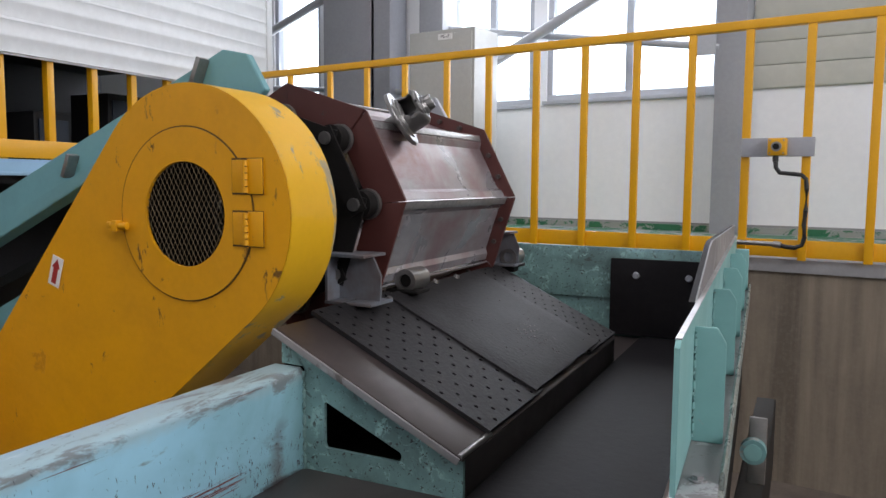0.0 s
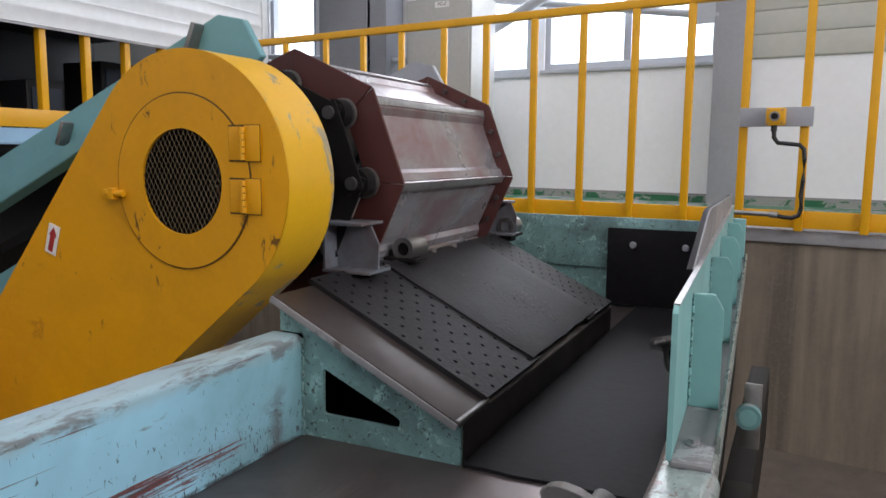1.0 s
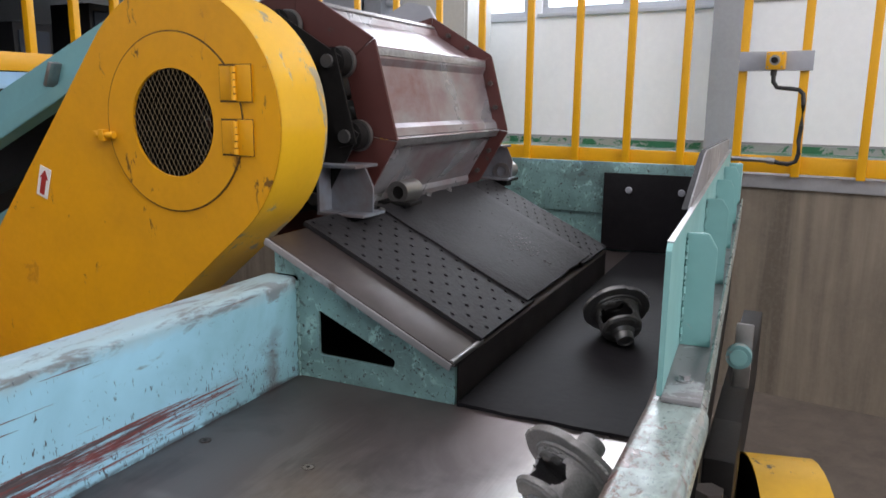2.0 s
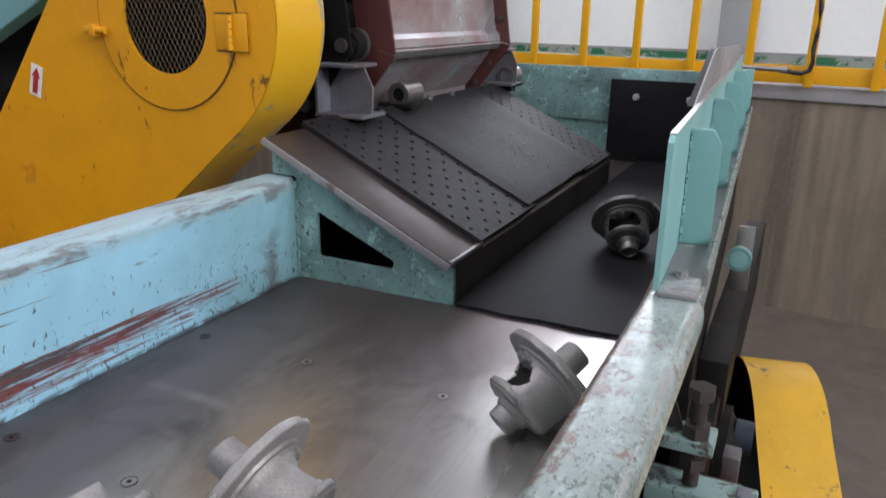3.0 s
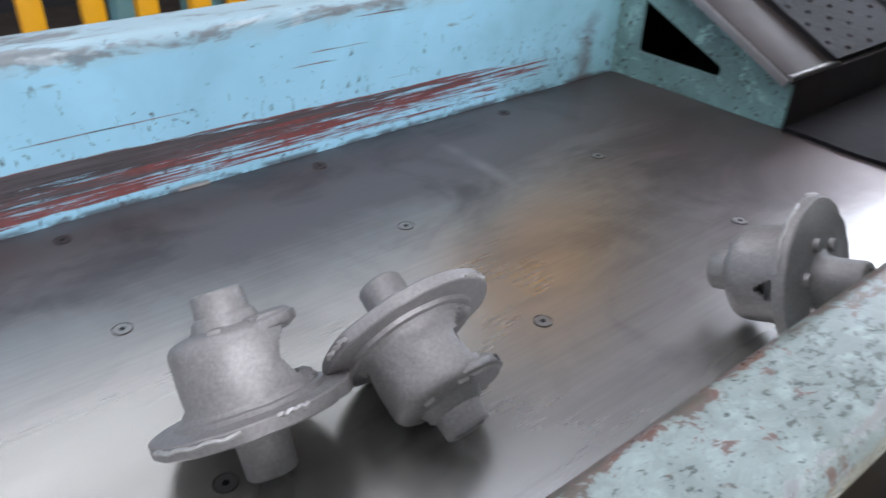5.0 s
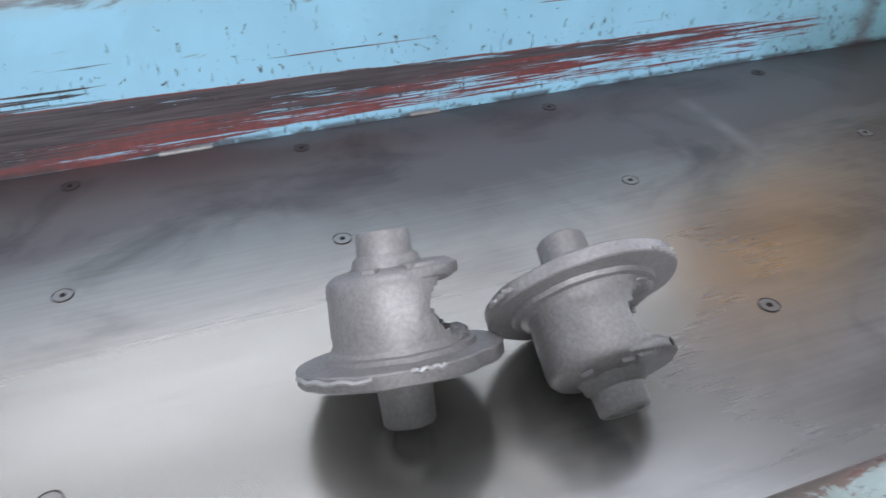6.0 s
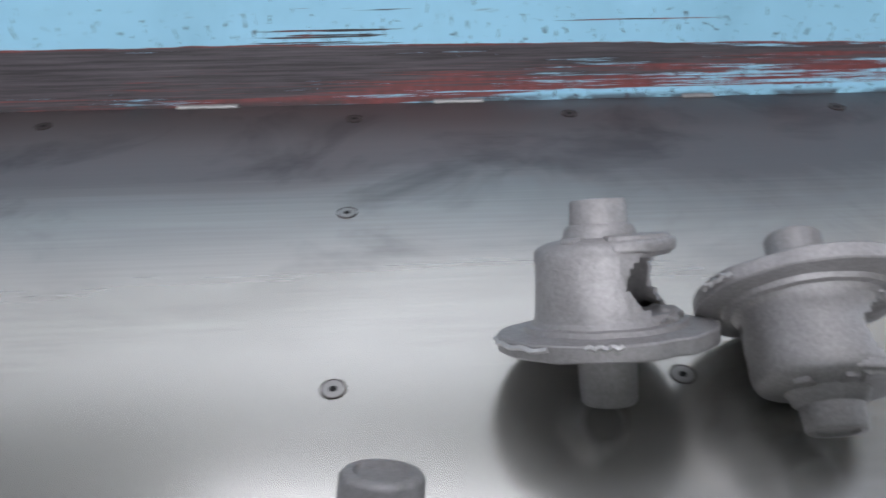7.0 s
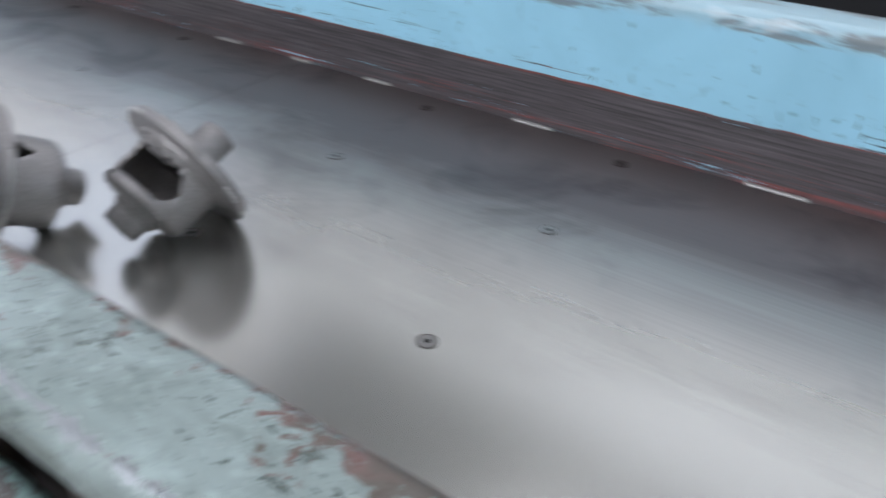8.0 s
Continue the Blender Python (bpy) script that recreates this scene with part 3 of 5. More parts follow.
        part("panel", bm, M_SIDING, wall)
    # columns
    bm = box(BM(), -0.40, -0.20, 4.5, WALL_V, PLAT_Z, 5.8, 0.004)
    struct("column_east", bm, M_GREYPAINT, "grey painted steel column against the wall", "column", ENV)
    bm = BM()
    box(bm, -3.98, -3.42, 4.42, 4.44, PLAT_Z, 5.8), box(bm, -3.98, -3.42, 4.68, 4.70, PLAT_Z, 5.8), box(bm, -3.71, -3.69, 4.44, 4.68, PLAT_Z, 5.8)
    box(bm, -3.40, -3.22, 4.45, 4.70, PLAT_Z, 5.8)
    struct("column_west", bm, M_GREYPAINT, "grey steel column of the hall frame", "column", ENV)
    bm = BM()
    box(bm, -2.86, -2.62, 4.40, 4.62, 1.3, 5.8, 0.004)
    struct("column_middle", bm, M_GREYPAINT, "grey steel post behind the cabinet", "column", ENV)
    for k, (a, b, r) in enumerate((((-2.15, 4.45, 1.50), (0.10, 4.45, 2.55), 0.042), ((-2.85, 4.52, 1.86), (-0.38, 4.52, 1.47), 0.028), ((-5.6, 4.5, 1.75), (-3.9, 4.5, 2.3), 0.04), ((-5.2, 4.55, 1.5), (-3.0, 4.55, 1.32), 0.026))):
        struct("brace_%d" % (k + 1), rod(BM(), a, b, r), M_FRAMEGREY, "grey steel bracing pipe across the windows", "brace", ENV)
    bm = box(BM(), -0.55, -0.40, 4.49, 4.51, 1.42, 1.56)
    struct("trim_gusset", bm, M_FRAMEGREY, "grey gusset plate on the column", "gusset", ENV)
    # plain walls and roof that close the hall; unseen light openings added high up
    struct("ceiling", plate_with_holes(BM(), [(-9, -9), (9, -9), (9, 4.72), (-9, 4.72)], [[(-2.8, -3.2), (0.4, -3.2), (0.4, 0.0), (-2.8, 0.0)], [(-3.1, 1.4), (1.9, 1.4), (1.9, 3.4), (-3.1, 3.4)]], 5.8, 6.0, "z"), M_CEIL, "grey roof underside with two added light openings", "ceiling", ENV)
    struct("wall_east", plate_with_holes(BM(), [(-9, FLOOR_Z), (4.9, FLOOR_Z), (4.9, 6), (-9, 6)], [[(-4.2, 2.4), (2.2, 2.4), (2.2, 4.8), (-4.2, 4.8)]], 7.0, 7.2, "x"), M_WHITE, "plain white hall wall", "wall", ENV)
    struct("wall_south", plate_with_holes(BM(), [(-9, FLOOR_Z), (9, FLOOR_Z), (9, 6), (-9, 6)], [[(-4.7, 2.4), (2.7, 2.4), (2.7, 4.8), (-4.7, 4.8)]], -7.2, -7.0), M_WHITE, "plain white hall wall", "wall", ENV)
    struct("wall_west", box(BM(), -9.2, -9, -9, 4.9, FLOOR_Z, 6), M_WHITE, "plain white hall wall", "wall", ENV)


def enclosure():
    """The dark machine room with white cladding above, beside the conveyor."""
    X = -3.1
    wall = struct("wall_enclosure", box(BM(), X - 0.02, X - 0.004, -6, 3.74, 1.19, 3.86), M_PANELWHITE, "white horizontally ribbed cladding above the machine room", "wall")
    for i in range(14):
        z = 1.20 + 0.19 * i
        part("panel", prism(BM(), [(X - 0.003, z), (X + 0.012, z), (X + 0.012, z + 0.075), (X + 0.017, z + 0.083), (X + 0.017, z + 0.097), (X + 0.012, z + 0.105), (X + 0.012, z + 0.168), (X + 0.016, z + 0.174), (X + 0.012, z + 0.1895), (X - 0.003, z + 0.1895)], -6, 3.74, "y"), M_PANELWHITE, wall)
    bm = BM()
    box(bm, X - 0.03, X + 0.03, 3.71, 3.77, 1.15, 5.5, 0.004)
    struct("trim_corner", bm, M_PANELWHITE, "white corner trim of the cladding", "trim")
    # room surfaces take the near-black colour in place of shade
    struct("wall_machine_room", box(BM(), -5.2, -5.0, -6, 3.74, FLOOR_Z, 5), M_DARKROOM, "back wall of the machine room, coloured dark as unlit", "wall")
    struct("wall_machine_room_end", box(BM(), -5.0, X, 3.70, 3.76, FLOOR_Z, 1.2), M_DARKROOM, "end wall of the machine room, coloured dark as unlit", "wall")
    struct("floor_machine_room", box(BM(), -5.0, X - 0.05, -6, 3.7, 0.5, 0.55), M_DARKROOM, "steel floor of the machine room, coloured dark as unlit", "floor")
    # unseen roof, added to block the hall's light from the room
    struct("shade_ceiling_machine_room", box(BM(), -5.0, X - 0.001, -6, 3.7, 1.45, 1.5), M_DARKROOM, "added roof that keeps light out of the machine room", "ceiling")
    beam = thing("steel_beam", pose(X, 0, 0.55), "pale blue steel beam under the platform edge", "beam")
    part("web", box(BM(), X - 0.02, X, -6, 3.7, 0.56, 0.63), M_BLUEBEAM, beam)
    part("flange", box(BM(), X - 0.05, X + 0.05, -6, 3.7, 0.54, 0.56, 0.003), M_BLUEBEAM, beam)
    rail = thing("guard_railing", pose(X, 2, 0.637), "yellow painted steel railing of the machine room platform", "railing", "railings")
    part("toe_board", box(BM(), X - 0.028, X - 0.012, -6, 3.7, 0.637, 0.737, 0.003), M_RAILING, rail)
    for k in range(9):
        y = 2.44 + 0.3 - 0.297 * k
        part("post", box(BM(), X - 0.075, X - 0.03, y - 0.022, y + 0.022, 0.60, 1.40, 0.004), M_RAILING, rail)
    # machines half seen in the dark; the body colour holds the room's shade
    for y, w, h in ((1.75, 0.35, 0.5), (2.35, 0.28, 0.42), (3.0, 0.4, 0.6)):
        mc = thing("machine_cabinet", pose(-4.0, y, 0.55), "dark blue machine cabinet in the unlit room", "machine", "machine cabinets")
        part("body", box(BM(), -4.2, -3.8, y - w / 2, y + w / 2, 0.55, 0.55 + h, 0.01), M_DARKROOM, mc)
        part("door", box(BM(), -3.8, -3.785, y - w / 2 + 0.03, y + w / 2 - 0.03, 0.6, 0.5 + h, 0.004), M_SHAFT, mc)


POSTS = (0.975, 0.692, 0.415, 0.143, -0.13, -0.417, -0.708, -1.002, -1.315, -1.612, -1.932, -2.242, -2.565, -2.94, -3.25)


def walkway_railing():
    rail = thing("walkway_railing", ENV @ pose(0, RAIL_V, 0.158), "yellow painted steel railing on the pit edge", "railing", "railings")

    def put(nm, bm, mt=M_RAILING, label=""):
        bm.transform(ENV)
        return part(nm, bm, mt, rail, label)

    put("top_rail", box(BM(), -3.3, 3.2, RAIL_V - 0.026, RAIL_V + 0.026, 1.268, 1.312, 0.006))
    put("toe_board", box(BM(), -3.3, 3.2, RAIL_V - 0.004, RAIL_V + 0.008, 0.170, 0.254, 0.002))
    for u in POSTS + (1.26, 1.55, 1.84, 2.13):
        put("post", box(BM(), u - 0.019, u + 0.019, RAIL_V - 0.030, RAIL_V - 0.005, 0.158, 1.266, 0.004))
    # control box on a grey channel, with its cable
    ctl = thing("push_button_station", ENV @ pose(0.29, RAIL_V - 0.03, 0.65), "yellow push button box on a grey bracket on the railing", "switch")

    def put2(nm, bm, mt, label="", parent=ctl):
        bm.transform(ENV)
        return part(nm, bm, mt, parent, label)

    put2("bracket", box(BM(), 0.128, 0.452, RAIL_V - 0.048, RAIL_V - 0.031, 0.652, 0.742, 0.003), M_GREYPAINT, "grey steel channel bracket")
    bx = put2("box", box(BM(), 0.255, 0.337, RAIL_V - 0.10, RAIL_V - 0.048, 0.656, 0.738, 0.008), M_RAILING)
    put2("button", rod(BM(), (0.295, RAIL_V - 0.10, 0.698), (0.295, RAIL_V - 0.128, 0.698), 0.016, 0.013), M_DARK, "black button", bx)
    put2("collar", rod(BM(), (0.295, RAIL_V - 0.10, 0.698), (0.295, RAIL_V - 0.108, 0.698), 0.023), M_STEEL, "steel collar", bx)
    for du, dz in ((-0.03, 0.03), (0.03, 0.03), (-0.03, -0.03), (0.03, -0.03)):
        put2("screw", rod(BM(), (0.296 + du, RAIL_V - 0.10, 0.697 + dz), (0.296 + du, RAIL_V - 0.103, 0.697 + dz), 0.004, seg=8), M_STEEL, "", bx)
    put2("gland", rod(BM(), (0.29, RAIL_V - 0.075, 0.656), (0.29, RAIL_V - 0.075, 0.628), 0.014), M_CABLE, "black cable gland")
    v = RAIL_V - 0.07
    line = [(0.29, v, 0.63), (0.292, v, 0.60), (0.31, v, 0.575), (0.36, v, 0.57), (0.405, v, 0.565), (0.425, v, 0.545), (0.43, v, 0.50), (0.430, v, 0.40), (0.425, v, 0.33), (0.43, v, 0.27), (0.42, v, 0.235), (0.39, v, 0.222), (0.35, v, 0.225), (0.31, v, 0.235)]
    cable = thing("control_cable", ENV @ pose(0.43, v, 0.4), "black flexible control cable hanging from the button box", "cable")
    bm = sweep(BM(), line, 0.0105, 10)
    bm.transform(ENV)
    part("sheath", bm, M_CABLE, cable)
    bm = sweep(BM(), [(0.31, v, 0.235), (0.18, v, 0.237), (0.04, v + 0.01, 0.238)], 0.012, 10)
    bm.transform(ENV)
    part("conduit", bm, M_STEEL, cable, "thin steel conduit")
    bm = rod(BM(), (0.33, v, 0.232), (0.295, v, 0.235), 0.016)
    bm.transform(ENV)
    part("coupling", bm, M_STEEL, cable)


def cabinet():
    cab = thing("control_cabinet", ENV @ pose(-2.3, 4.1, PLAT_Z), "tall grey steel control cabinet on the walkway", "cabinet")

    def put(nm, bm, mt, label="", parent=cab):
        bm.transform(ENV)
        return part(nm, bm, mt, parent, label)

    put("body", box(BM(), -2.67, -2.06, 4.0, 4.36, PLAT_Z + 0.06, 1.705, 0.006), M_CABINET)
    put("plinth", box(BM(), -2.65, -2.08, 4.02, 4.34, PLAT_Z, PLAT_Z + 0.06), M_DARK)
    door = put("door", box(BM(), -2.65, -2.08, 3.985, 4.0, PLAT_Z + 0.09, 1.67, 0.004), M_CABINET)
    put("handle", box(BM(), -2.62, -2.595, 3.965, 3.985, 0.95, 1.09, 0.004), M_DARK, "black handle", door)
    plate = put("name_plate", box(BM(), -2.385, -2.255, 3.981, 3.985, 1.625, 1.67), M_LABEL, "white name plate reading PG-7", door)
    t = bpy.data.curves.new("lettering", "FONT")
    t.body, t.size, t.align_x, t.align_y, t.extrude = "PG-7", 0.038, "CENTER", "CENTER", 0.0005
    tmp = bpy.data.objects.new("lettering", t)
    scene.collection.objects.link(tmp)
    me = bpy.data.meshes.new_from_object(tmp.evaluated_get(bpy.context.evaluated_depsgraph_get()))
    bpy.data.objects.remove(tmp)
    bm = BM()
    bm.from_mesh(me)
    bm.transform(pose(-2.32, 3.980, 1.6475, 90, 0, 0))
    put("lettering", bm, M_INK, "black letters", door)


# ---- the vibrating trough ----
Y_END, Y_IN = -3.4, 1.45
YAW = 0.046   # the far part of the outer wall runs in by this much a metre
TURN = Matrix.Translation((0.683, -0.29, 0)) @ Matrix.Rotation(math.atan(YAW), 4, "Z") @ Matrix.Translation((-0.683, 0.29, 0))
SCREW_X, SCREW_Y = (0.037, 0.223, 0.436), (-0.287, -0.601, -0.908, -1.147, -1.481, -1.761, -2.25, -2.55, -2.85)


def screw(bm, x, y):
    """A flush countersunk screw: washer ring, groove and socket."""
    prof = [(0.0026, -0.0015), (0.0028, 0.0006), (0.0078, 0.0006), (0.0082, -0.0006), (0.0092, -0.0006), (0.0095, 0.0003)]
    rings = [[bm.verts.new((x + r * math.cos(a * math.pi / 9), y + r * math.sin(a * math.pi / 9), z)) for a in range(18)] for r, z in prof]
    bm.faces.new(rings[0])
    for a, b in zip(rings, rings[1:]):
        for k in range(18):
            bm.faces.new((a[k], b[k], b[(k + 1) % 18], a[(k + 1) % 18]))
    bmesh.ops.recalc_face_normals(bm, faces=bm.faces[:])
    return bm


def channel_side(sign, x, y0, y1, width, h, r=0.013, r2=0.013, lip=0.05):
    """A folded side wall: upright web, rounded top, short outer lip."""
    pts = []
    for i in range(7):
        a = math.pi / 2 * i / 6
        pts.append((x + sign * (r - r * math.cos(a)), h - r + r * math.sin(a)))
    for i in range(7):
        a = math.pi / 2 * i / 6
        pts.append((x + sign * (width - r2 + r2 * math.sin(a)), h - r2 + r2 * math.cos(a)))
    t = 0.006
    inner = [(x + sign * (width - t), h - lip), (x + sign * (width - t), h - r2), (x + sign * (width - r2), h - t), (x + sign * r, h - t), (x + sign * t, h - r), (x + sign * t, -0.09)]
    line = [(x, -0.09)] + pts + [(x + sign * width, h - lip)] + inner
    bm = BM()
    n = 40
    rows = []
    for k in range(n + 1):
        y = y0 + (y1 - y0) * k / n
        rows.append([bm.verts.new((u + 0.0012 * noise.noise((y * 3, v * 20, sign)), y, v + 0.0015 * noise.noise((y * 2.2, u * 20, 4)) * (1 if v > 0.1 else 0))) for u, v in line])
    m = len(line)
    for a, b in zip(rows, rows[1:]):
        for q in range(m):
            bm.faces.new((a[q], a[(q + 1) % m], b[(q + 1) % m], b[q]))
    bm.faces.new(rows[0]), bm.faces.new(rows[-1][::-1])
    bmesh.ops.recalc_face_normals(bm, faces=bm.faces[:])
    return bm


def trough():
    tr = thing("vibrating_trough", pose(0, 0, 0), "long vibrating steel trough with blue painted sides", "conveyor")
    xs = 0.673
    taper = xs - YAW * (Y_IN + 0.29)
    seams = (0.0, -2.012, Y_END)
    for k, (a, b) in enumerate(zip(seams, seams[1:])):
        part("deck_plate", box(BM(), 0.0005, xs, b + 0.0005, a - 0.0005, -0.012, 0.0), M_DECK, tr, "polished steel deck plate")
    part("deck_plate", prism(BM(), [(0.0005, 0.0), (xs - YAW * 0.29, 0.0), (taper, Y_IN), (0.0005, Y_IN)], -0.012, -0.0005, "z"), M_DECK, tr)
    part("subframe", prism(BM(), [(0.0, Y_END), (xs, Y_END), (xs, -0.29), (taper, Y_IN), (0.0, Y_IN)], -0.05, -0.0125, "z"), M_DARK, tr)
    for x in SCREW_X:
        for y in SCREW_Y:
            sc = part("screw", screw(BM(), x, y), M_PLATE if x < 0.1 else M_STEEL, tr, "flush countersunk screw")
            part("socket", rod(BM(), (x, y, 0.0), (x, y, 0.0008), 0.0028, None, 6), M_DARK, sc, "dark hexagon socket")
            part("joint", ring_plate(BM(), circle(x, y, 0.0089, 24), circle(x, y, 0.0083, 24), 0.0, 0.0005, "z"), M_PLATE, sc, "dirty joint")
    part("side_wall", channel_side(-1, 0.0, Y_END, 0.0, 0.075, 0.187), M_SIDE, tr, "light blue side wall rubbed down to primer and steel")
    part("side_wall", channel_side(1, xs, Y_END, -0.29, 0.066, 0.187, 0.012, 0.015, 0.028), M_RAIL, tr, "scratched pale teal side wall")
    bm = channel_side(1, xs, -0.2895, Y_IN, 0.062, 0.186, 0.012, 0.014, 0.034)
    bm.transform(TURN)
    part("side_wall", bm, M_RAIL, tr, "pale teal side wall running in towards the end plate")
    # upright weld where the blue wall meets the chute
    line = [(0.002, -0.0025 + 0.0006 * math.sin(q * 1.7), 0.012 * q) for q in range(16)]
    part("weld_bead", sweep(BM(), line, 0.0035, 8), M_TEALWORN, tr, "painted upright weld bead")
    for y, w in ((-0.75, 0.03), (-1.029, 0.045), (-1.312, 0.055), (-1.618, 0.045), (-1.872, 0.035), (-2.023, 0.03), (-2.18, 0.04)):
        line = [(0.0015 + 0.0004 * math.sin(q * 1.9), y + w * 0.62 * (q / 7 - 1), 0.0014 + 0.0004 * math.sin(q * 2.3)) for q in range(15)]
        bm = sweep(BM(), line, 0.0030, 8)
        part("weld_bead", bm, M_WELD, tr, "bright weld bead")
    # rubber sheet under the discharge, its front edge a little wavy
    bm = BM()
    n = 26
    lo, hi = [], []
    for i in range(n + 1):
        x = 0.322 + (xs - 0.004 - 0.322) * i / n
        y = -0.004 + 0.0016 * math.sin(i * 0.7) + 0.002 * noise.noise((i * 0.7, 0, 0))
        lift = 0.0006 + 0.0006 * math.sin(i * 0.45 + 1)
        lo.append((x, y, 0.0)), hi.append((x, y, 0.0055 + lift))
    row = [[bm.verts.new(p) for p in lo], [bm.verts.new(p) for p in hi], [bm.verts.new((x, y + 0.05, 0.008)) for x, y, z in hi], [bm.verts.new((0.322 + (x - 0.322) * (taper - 0.326) / (xs - 0.326), Y_IN - 0.02, 0.008)) for x, y, z in hi]]
    for a, b in zip(row, row[1:]):
        for k in range(n):
            bm.faces.new((a[k], a[k + 1], b[k + 1], b[k]))
    part("wear_mat", bm, M_RUBBER, tr, "black rubber wear sheet on the deck")
    # closed inner end
    part("end_plate", box(BM(), -0.25, 0.645, Y_IN, Y_IN + 0.008, 0.128, 0.303, 0.002), M_TEALWORN, tr, "teal end plate")
    part("end_plate", box(BM(), -0.25, 0.60, Y_IN + 0.009, Y_IN + 0.017, -0.01, 0.135, 0.002), M_TEALWORN, tr, "chipped lower end plate")
    liner = part("end_liner", box(BM(), 0.214, 0.585, Y_IN - 0.016, Y_IN - 0.002, 0.008, 0.268, 0.003), M_RUBBER, tr, "black rubber end liner")
    for x, z in ((0.30, 0.213), (0.47, 0.213)):
        part("bolt", rod(BM(), (x, Y_IN - 0.016, z), (x, Y_IN - 0.024, z), 0.012, 0.009, 12), M_GREYPAINT, liner)


def splash_guard():
    g = thing("splash_guard", pose(0.69, -0.2, 0.187), "teal steel splash guard bolted on the side wall", "guard")
    y0, y1 = -0.285, 1.44

    def put(nm, bm, mt, label="", parent=g):
        bm.transform(TURN)
        return part(nm, bm, mt, parent, label)

    put("panel", prism(BM(), [(y0, 0.19), (y1, 0.19), (y1, 0.354), (y0 + 0.012, 0.357), (y0, 0.350)], 0.683, 0.689, "x"), M_TEALPALE)
    put("rim", box(BM(), 0.6825, 0.6895, y0 + 0.012, y1, 0.357, 0.3585), M_BRIGHT, "bare metal upper rim")
    put("foot_flange", box(BM(), 0.689, 0.730, y0 - 0.01, y1, 0.1875, 0.1935, 0.0015), M_FOOT, "bare grey foot flange")
    bm = BM()
    rows = []
    for k in range(41):
        y = y0 + 0.05 + (y1 - y0 - 0.05) * k / 40
        w = 0.0015 * noise.noise((y * 9, 0, 2))
        rows.append([bm.verts.new((0.7305 + w + dx, y, zz)) for dx, zz in ((0, 0.186), (0.005, 0.186), (0.0052, 0.205 + 2 * w), (0.003, 0.208 + 2 * w), (0, 0.205 + 2 * w))])
    for a, b in zip(rows, rows[1:]):
        for q in range(5):
            bm.faces.new((a[q], a[(q + 1) % 5], b[(q + 1) % 5], b[q]))
    bm.faces.new(rows[0]), bm.faces.new(rows[-1][::-1])
    bmesh.ops.recalc_face_normals(bm, faces=bm.faces[:])
    put("lip", bm, M_RAIL, "dented pale lip")
    for y in (-0.10, 0.27, 0.62, 0.98):
        rib = put("rib", prism(BM(), [(0.6895, 0.194), (0.727, 0.194), (0.727, 0.322), (0.716, 0.341), (0.6895, 0.341)], y - 0.004, y + 0.004, "y", 0.001), M_TEALPALE)
        put("weld_bead", sweep(BM(), [(0.6905 + 0.0004 * math.sin(q * 2.1), y - 0.0055, 0.20 + 0.009 * q) for q in range(16)], 0.0022, 6), M_TEALPALE, "", rib)
    put("corner_post", box(BM(), 0.672, 0.727, 1.40, 1.438, 0.12, 0.318, 0.003), M_TEALPALE, "teal corner post")
    for y in (-0.235, 0.12, 0.45, 0.80):
        b = put("bolt", rod(BM(), (0.708, y, 0.1935), (0.708, y, 0.2005), 0.0068, None, 6), M_FOOT, "painted hexagon bolt head")
        put("washer", rod(BM(), (0.708, y, 0.1935), (0.708, y, 0.1953), 0.0100), M_FOOT, "", b)
    flap = [(0.0, 0.195), (1.42, 0.195), (1.42, 0.392), (0.32, 0.420), (0.27, 0.416), (0.0, 0.356)]
    put("liner", prism(BM(), flap, 0.6715, 0.6795, "x"), M_RUBBER, "black rubber liner with a raised far end")
    put("liner_backing", prism(BM(), flap, 0.6798, 0.6822, "x"), M_FOOT, "bare grey sheet behind the rubber liner")


# ---- the sloping chute ----
SLOPE = math.atan2(0.178, 0.368)
CHUTE = Matrix.Translation((-0.055, 0, 0.252)) @ Matrix.Rotation(SLOPE, 4, "Y")   # local x runs down the slope


def perforated(bm, x0, x1, y0, y1, z0, z1, nx, ny, r, m):
    """A mat with rows of round holes sunk into its top."""
    dx, dy = (x1 - x0) / nx, (y1 - y0) / ny
    vs = {}

    def vert(x, y, z):
        key = (round(x, 5), round(y, 5), round(z, 5))
        if key not in vs:
            vs[key] = bm.verts.new(m @ Vector((x, y, z)))
        return vs[key]

    for i in range(nx):
        for j in range(ny):
            ax, ay = x0 + i * dx, y0 + j * dy
            cx, cy = ax + dx * (0.72 if j % 2 else 0.26), ay + dy / 2
            corner = [(ax, ay), (ax + dx / 2, ay), (ax + dx, ay), (ax + dx, ay + dy / 2), (ax + dx, ay + dy), (ax + dx / 2, ay + dy), (ax, ay + dy), (ax, ay + dy / 2)]
            ang = [-3, -2, -1, 0, 1, 2, 3, 4]
            rim = [(cx + r * math.cos(a * math.pi / 4), cy + r * math.sin(a * math.pi / 4)) for a in ang]
            top = [vert(*c, z1) for c in corner]
            ring = [vert(*c, z1) for c in rim]
            deep = [vert(*c, z1 - 0.008) for c in rim]
            for k in range(8):
                q = (k + 1) % 8
                bm.faces.new((top[k], top[q], ring[q], ring[k])), bm.faces.new((ring[k], ring[q], deep[q], deep[k]))
            bm.faces.new(deep)
    c = [(x0, y0), (x1, y0), (x1, y1), (x0, y1)]
    lo, hi = [bm.verts.new(m @ Vector((*p, z0))) for p in c], [bm.verts.new(m @ Vector((*p, z1))) for p in c]
    for k in range(4):
        bm.faces.new((lo[k], lo[(k + 1) % 4], hi[(k + 1) % 4], hi[k]))
    bm.faces.new(lo[::-1])
    return bm


